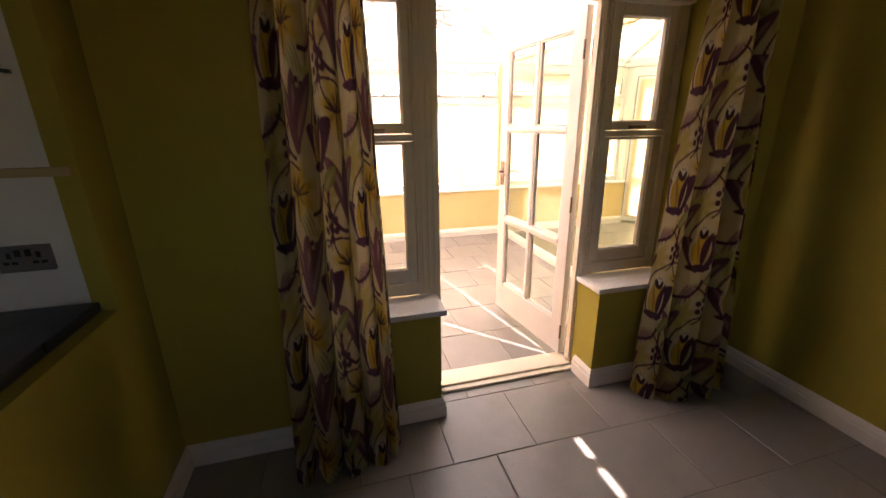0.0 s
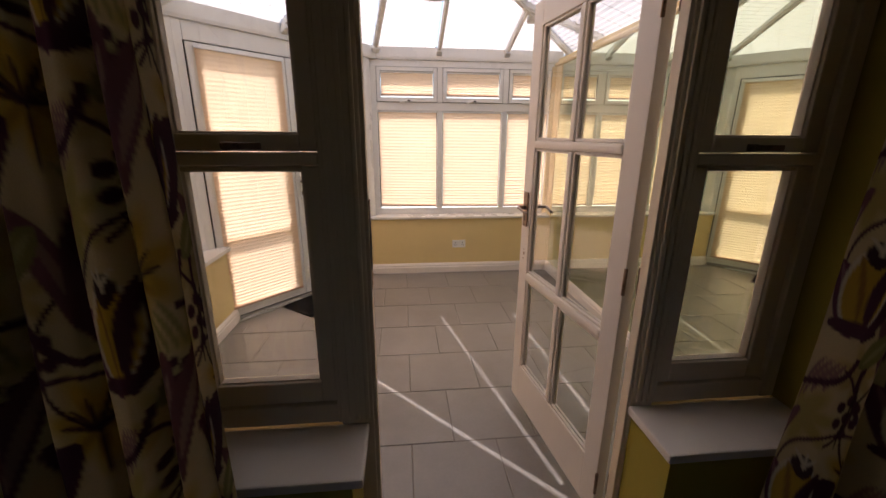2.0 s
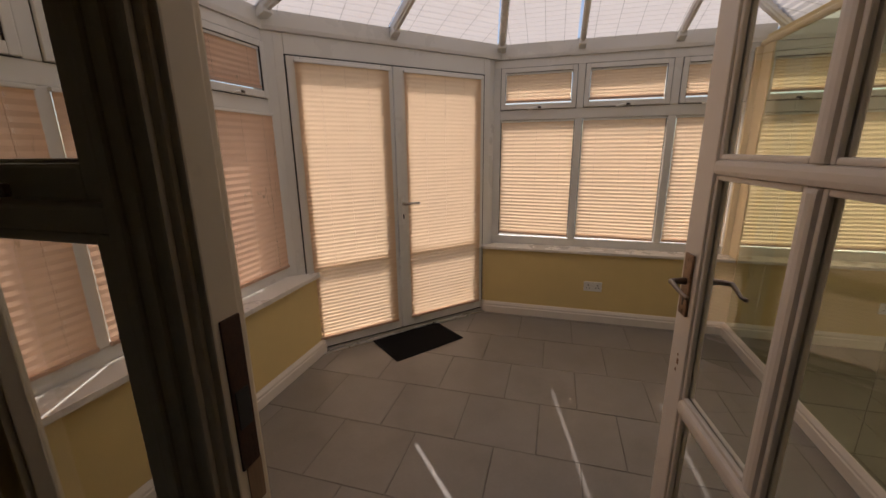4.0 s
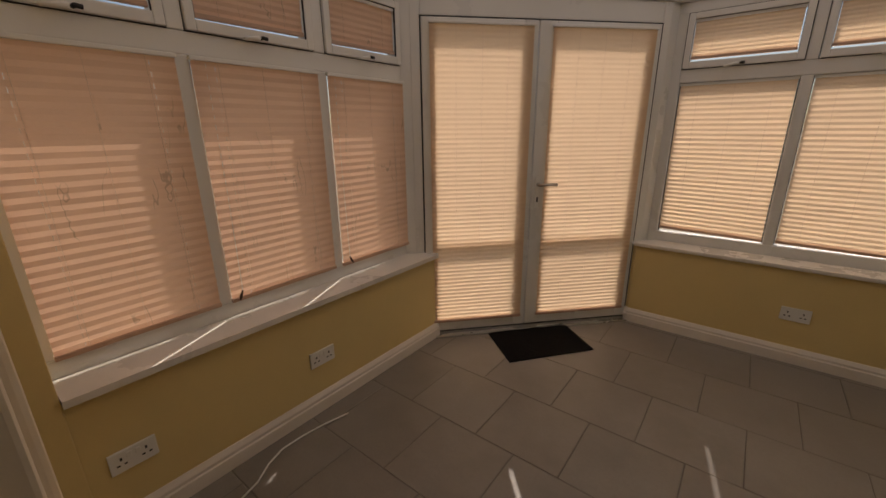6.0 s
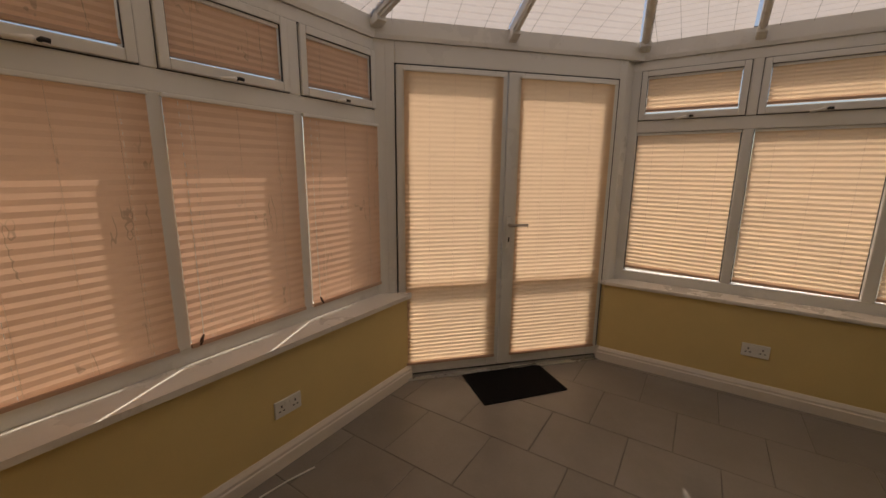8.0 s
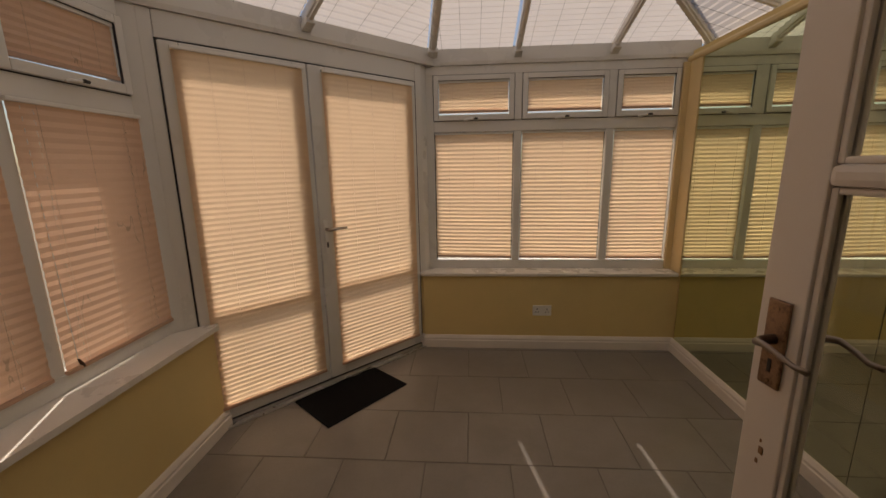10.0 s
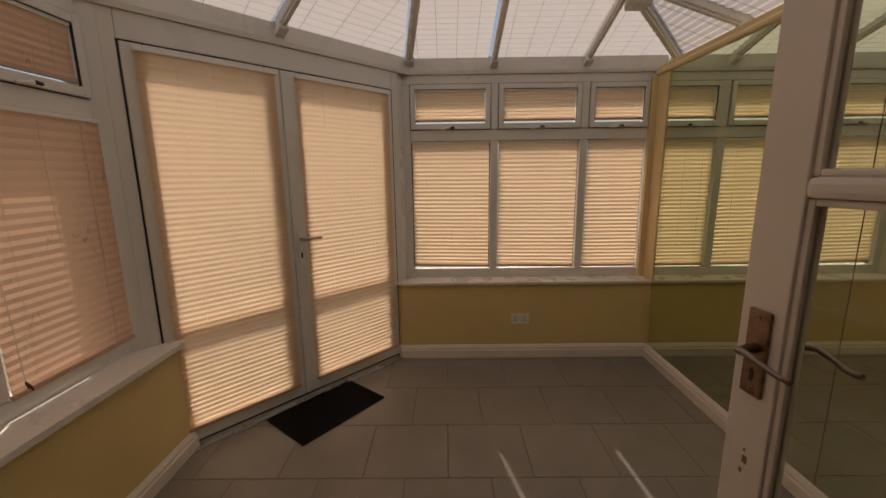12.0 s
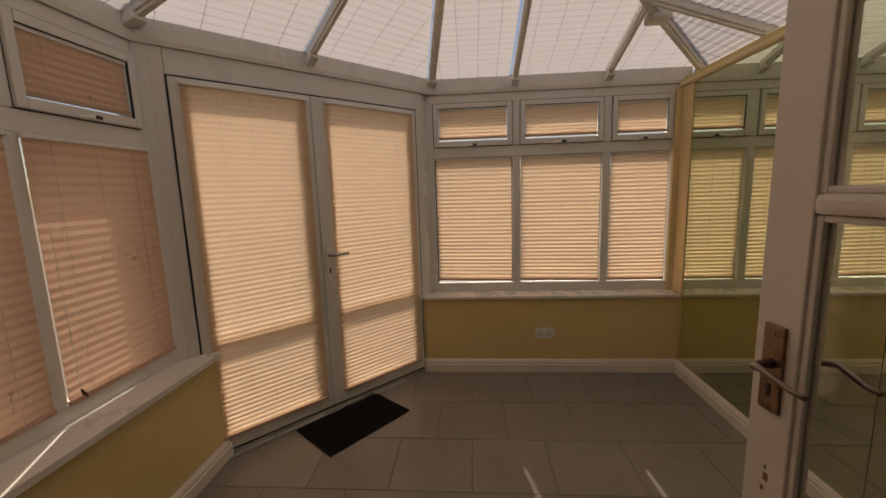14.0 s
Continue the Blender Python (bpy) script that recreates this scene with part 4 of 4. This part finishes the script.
# ---- curtains ----
def print_pattern(U, V):
    """Colours of the printed cloth: tulips, stems, leaves, berries and soft blooms, in metres across and down."""
    PW, PH = 0.235, 0.37
    col = np.empty(U.shape + (3,))
    col[:] = (0.60, 0.49, 0.28)
    plum, mauve, gold, sage, dark, white = (0.075, 0.022, 0.045), (0.25, 0.12, 0.14), (0.52, 0.34, 0.035), (0.30, 0.29, 0.11), (0.045, 0.014, 0.024), (0.66, 0.60, 0.46)

    def put(mask, c, k=1.0):
        m = np.clip(mask, 0, 1)[..., None] * k
        col[:] = col * (1 - m) + np.array(c) * m

    def local(cx, cy, turn, drop):
        u = (U - cx + PW / 2) % (2 * PW)
        cell = np.floor((U - cx + PW / 2) / PW).astype(int) % 2
        u = (U - cx + PW / 2) % PW - PW / 2
        v = (V - cy - cell * drop + PH / 2) % PH - PH / 2
        c, s = math.cos(radians(turn)), math.sin(radians(turn))
        return u * c + v * s, -u * s + v * c

    def petal(cx, cy, turn, w, h, bend=0.0, drop=PH / 2):
        x, y = local(cx, cy, turn, drop)
        x = x - bend * (y / h) ** 2 * w
        r = np.sqrt(np.clip(1 - np.abs(y / h) ** 1.6, 0, None)) * w
        return np.clip((r - np.abs(x)) / 0.0025 + 0.5, 0, 1) * (np.abs(y) < h)

    def dot(cx, cy, r, drop=PH / 2):
        x, y = local(cx, cy, 0, drop)
        return np.clip((r - np.hypot(x, y)) / 0.0025 + 0.5, 0, 1)

    def soft(cx, cy, r, drop=PH / 2):
        x, y = local(cx, cy, 0, drop)
        d = np.hypot(x, y * 0.9) + 0.012 * np.sin(7 * np.arctan2(y, x))
        return np.clip((r - d) / (r * 0.45), 0, 1)

    def arc(cx, cy, r, w, a0, a1, drop=PH / 2):
        x, y = local(cx, cy, 0, drop)
        a = np.degrees(np.arctan2(y, x)) % 360
        return np.clip((w - np.abs(np.hypot(x, y) - r)) / 0.0018 + 0.5, 0, 1) * ((a - a0) % 360 < (a1 - a0) % 360)

    put(soft(0.17, 0.04, 0.070), gold, 0.9)
    put(soft(0.10, 0.24, 0.045), (0.42, 0.29, 0.06), 0.55)
    put(soft(0.165, 0.045, 0.032), (0.30, 0.17, 0.03), 0.7)
    put(soft(0.03, 0.34, 0.055), (0.40, 0.33, 0.07), 0.75)
    put(soft(0.20, 0.20, 0.035), sage, 0.5)
    for t in (-70, -40, -10, 20, 50, 80):
        put(petal(0.165 + 0.022 * math.sin(radians(t)), 0.05 - 0.02 * math.cos(radians(t)), t, 0.0034, 0.026), dark, 0.9)
    put(petal(0.165, 0.085, 0, 0.003, 0.035, 0.8), dark, 0.9)
    put(arc(0.13, 0.09, 0.115, 0.0030, 185, 300), plum)
    put(arc(0.04, 0.31, 0.075, 0.0030, 290, 60), plum)
    put(arc(0.21, 0.33, 0.10, 0.0026, 120, 230), dark)
    for k in range(4):
        put(petal(0.020 + 0.011 * k, 0.275 - 0.006 * k, 18, 0.0042, 0.048 - 0.006 * k, 0.8), mauve, 0.9)
        put(petal(0.215 - 0.010 * k, 0.115 + 0.005 * k, -22, 0.0036, 0.040 - 0.005 * k, -0.8), sage, 0.9)
    for dx, dy in ((0, 0), (0.015, 0.010), (-0.013, 0.012), (0.003, 0.024), (0.016, 0.032)):
        put(dot(0.205 + dx, 0.165 + dy, 0.0075), plum)
    put(arc(0.0, 0.20, 0.085, 0.0055, 10, 100), plum)
    put(arc(0.19, 0.25, 0.085, 0.0055, 95, 200), plum)
    for t, bx in ((-26, -0.5), (0, 0.2), (24, 0.6)):
        put(petal(0.185 + 0.024 * t / 22, 0.235 - abs(t) * 0.0004, t, 0.023, 0.092, bx), (0.17, 0.07, 0.085))
        put(petal(0.190 + 0.024 * t / 22, 0.242 - abs(t) * 0.0004, t, 0.0075, 0.066, bx), (0.36, 0.24, 0.2), 0.8)
    put(petal(0.115, 0.20, 40, 0.019, 0.038), (0.24, 0.23, 0.08))
    put(petal(0.116, 0.20, 40, 0.005, 0.03), (0.36, 0.34, 0.15))
    put(petal(0.085, 0.115, 26, 0.036, 0.072, 0.5), plum)
    put(petal(0.038, 0.125, -28, 0.031, 0.064, -0.5), (0.13, 0.04, 0.075))
    put(petal(0.032, 0.12, -26, 0.007, 0.05, -0.5), (0.30, 0.16, 0.17), 0.7)
    put(petal(0.058, 0.11, 4, 0.036, 0.068), white, 0.95)
    put(petal(0.059, 0.113, 4, 0.030, 0.062), gold)
    put(petal(0.050, 0.113, -8, 0.004, 0.052, -0.6), (0.30, 0.16, 0.03))
    put(petal(0.074, 0.108, 12, 0.012, 0.058, 0.6), plum)
    put(petal(0.06, 0.056, 0, 0.018, 0.021), dark)
    for t in (-40, 0, 40):
        put(petal(0.06 + 0.010 * math.sin(radians(t)), 0.045, t, 0.003, 0.016), white)
    put(petal(0.058, 0.174, 88, 0.013, 0.042), plum)
    for dx, dy in ((0, 0), (0.019, 0.012), (-0.018, 0.014), (0.002, 0.030), (0.022, 0.038), (-0.016, 0.043), (0.004, 0.059)):
        put(dot(0.105 + dx, 0.285 + dy, 0.0100), plum)
    put(petal(0.107, 0.320, 4, 0.003, 0.055), dark)
    return col


def curtain(name, top, foot, y0, lean, folds, amp, cloth, z0, z1, seed, side, label):
    nu, nv = 200, 430
    rnd = random.Random(seed)
    ph = [rnd.uniform(0, 6.28) for _ in range(6)]
    pu = np.linspace(0, 1, nu + 1)
    pv = np.linspace(0, 1, nv + 1)
    PU, PV = np.meshgrid(pu, pv)
    wob = PU + 0.030 * np.sin(PU * 5.1 + ph[0]) + 0.012 * np.sin(PV * 3.0 + ph[1] + PU * 4)
    wave = np.sin(wob * folds * math.tau + ph[2])
    wave = np.sign(wave) * np.abs(wave) ** 0.75
    wave2 = np.sin(wob * folds * 2.3 * math.tau + ph[3]) * 0.22
    A = amp * (0.75 + 0.35 * PV)
    E0 = top[0] + (foot[0] - top[0]) * PV
    E1 = top[1] + (foot[1] - top[1]) * PV
    S = PU if side > 0 else 1 - PU          # 1 at the edge beside the door, which rolls back to the wall
    th = np.clip((S - 0.58) / 0.42, 0, 1) * math.pi / 2
    R = 0.075 + 0.05 * PV
    across = np.clip(S / 0.58, 0, 1) * (E1 - E0 - R) + R * np.sin(th)
    calm = 1 - 0.45 * th
    X = np.where(side > 0, E0 + across, E1 - across) + 0.25 * A * calm * np.cos(wob * folds * math.tau + ph[2])
    Y = y0 - 0.02 - lean * PV ** 1.5 + R * (1 - np.cos(th)) + A * calm * (wave + wave2) + 0.004 * np.sin(PV * 17 + PU * 9 + ph[4])
    Z = z1 - (z1 - z0) * PV + PV ** 8 * 0.012 * (np.sin(PU * 11 + ph[5]) * 0.5 + 0.5)
    verts = np.stack([X, Y, Z], -1).reshape(-1, 3)
    idx = np.arange((nu + 1) * (nv + 1)).reshape(nv + 1, nu + 1)
    faces = np.stack([idx[:-1, :-1], idx[1:, :-1], idx[1:, 1:], idx[:-1, 1:]], -1).reshape(-1, 4)
    me = bpy.data.meshes.new(name)
    me.from_pydata(verts.tolist(), [], faces.tolist())
    col = print_pattern(PU * cloth / 1.5, PV * (z1 - z0) / 1.5).reshape(-1, 3)
    att = me.color_attributes.new("print", "FLOAT_COLOR", "POINT")
    att.data.foreach_set("color", np.concatenate([col, np.ones((len(col), 1))], 1).ravel())
    me.polygons.foreach_set("use_smooth", [True] * len(me.polygons))
    me.materials.append(M["curtain"])
    return tagged(new(name, me), label, "curtain", "kitchen curtains")


curtain("curtain", (0.065, 0.395), (0.000, 0.448), 1.745, 0.11, 5.6, 0.044, 1.25, KZ + 0.002, 2.42, 3, 1, "long cream curtain printed with plum and gold tulips, tightly gathered")
curtain("curtain", (1.975, 2.25), (1.77, 2.25), 1.735, 0.10, 3.4, 0.050, 0.95, KZ + 0.002, 2.42, 8, -1, "long cream curtain printed with plum and gold tulips, broad folds")


# ---- floor tiles ----
def tile_mesh(w, h):
    bm = box(bmesh.new(), -w / 2, w / 2, -h / 2, h / 2, -0.012, 0.0, bevel=0.0025, seg=1)
    return mesh_of("tile", bm, M["tile"])


def tiled(name, x0, x1, y0, y1, px, py, ox, oy, z, label, keep_if, gap=0.004):
    fl = structure(name, B(x0, x1, y0, y1, -0.25, z - 0.003), M["grout"], label, "floor")
    cache = {}
    j0, j1 = math.floor((y0 - oy) / py), math.ceil((y1 - oy) / py)
    for j in range(j0, j1):
        off = ox + (px / 2 if j % 2 else 0)
        for i in range(math.floor((x0 - off) / px), math.ceil((x1 - off) / px)):
            a, b = max(x0, off + i * px), min(x1, off + (i + 1) * px)
            c, d = max(y0, oy + j * py), min(y1, oy + (j + 1) * py)
            if b - a < 0.03 or d - c < 0.03 or not keep_if((a + b) / 2, (c + d) / 2):
                continue
            k = (round(b - a, 3), round(d - c, 3))
            if k not in cache:
                cache[k] = tile_mesh(k[0] - gap, k[1] - gap)
            t = new("tile", cache[k])
            t.location = ((a + b) / 2, (c + d) / 2, z + random.uniform(-0.0008, 0.0008))
            t.parent = fl
    return fl


tiled("floor", LI - 0.05, RX + 0.02, 2.105, FI + 0.15, 0.4225, 0.418, 0.6415, 2.619, 0.0, "grey slate effect floor tiles in a staggered bond", lambda x, y: (Vector((x, y)) - C1).dot(FN) < 0.2)
tiled("floor_kitchen", KL - 2.2, KR + 0.05, KB, 2.0, 0.41, 0.41, 0.657, 1.515, KZ, "grey slate effect kitchen floor tiles in a staggered bond", lambda x, y: x > KL - 0.2 and y > -1.2)
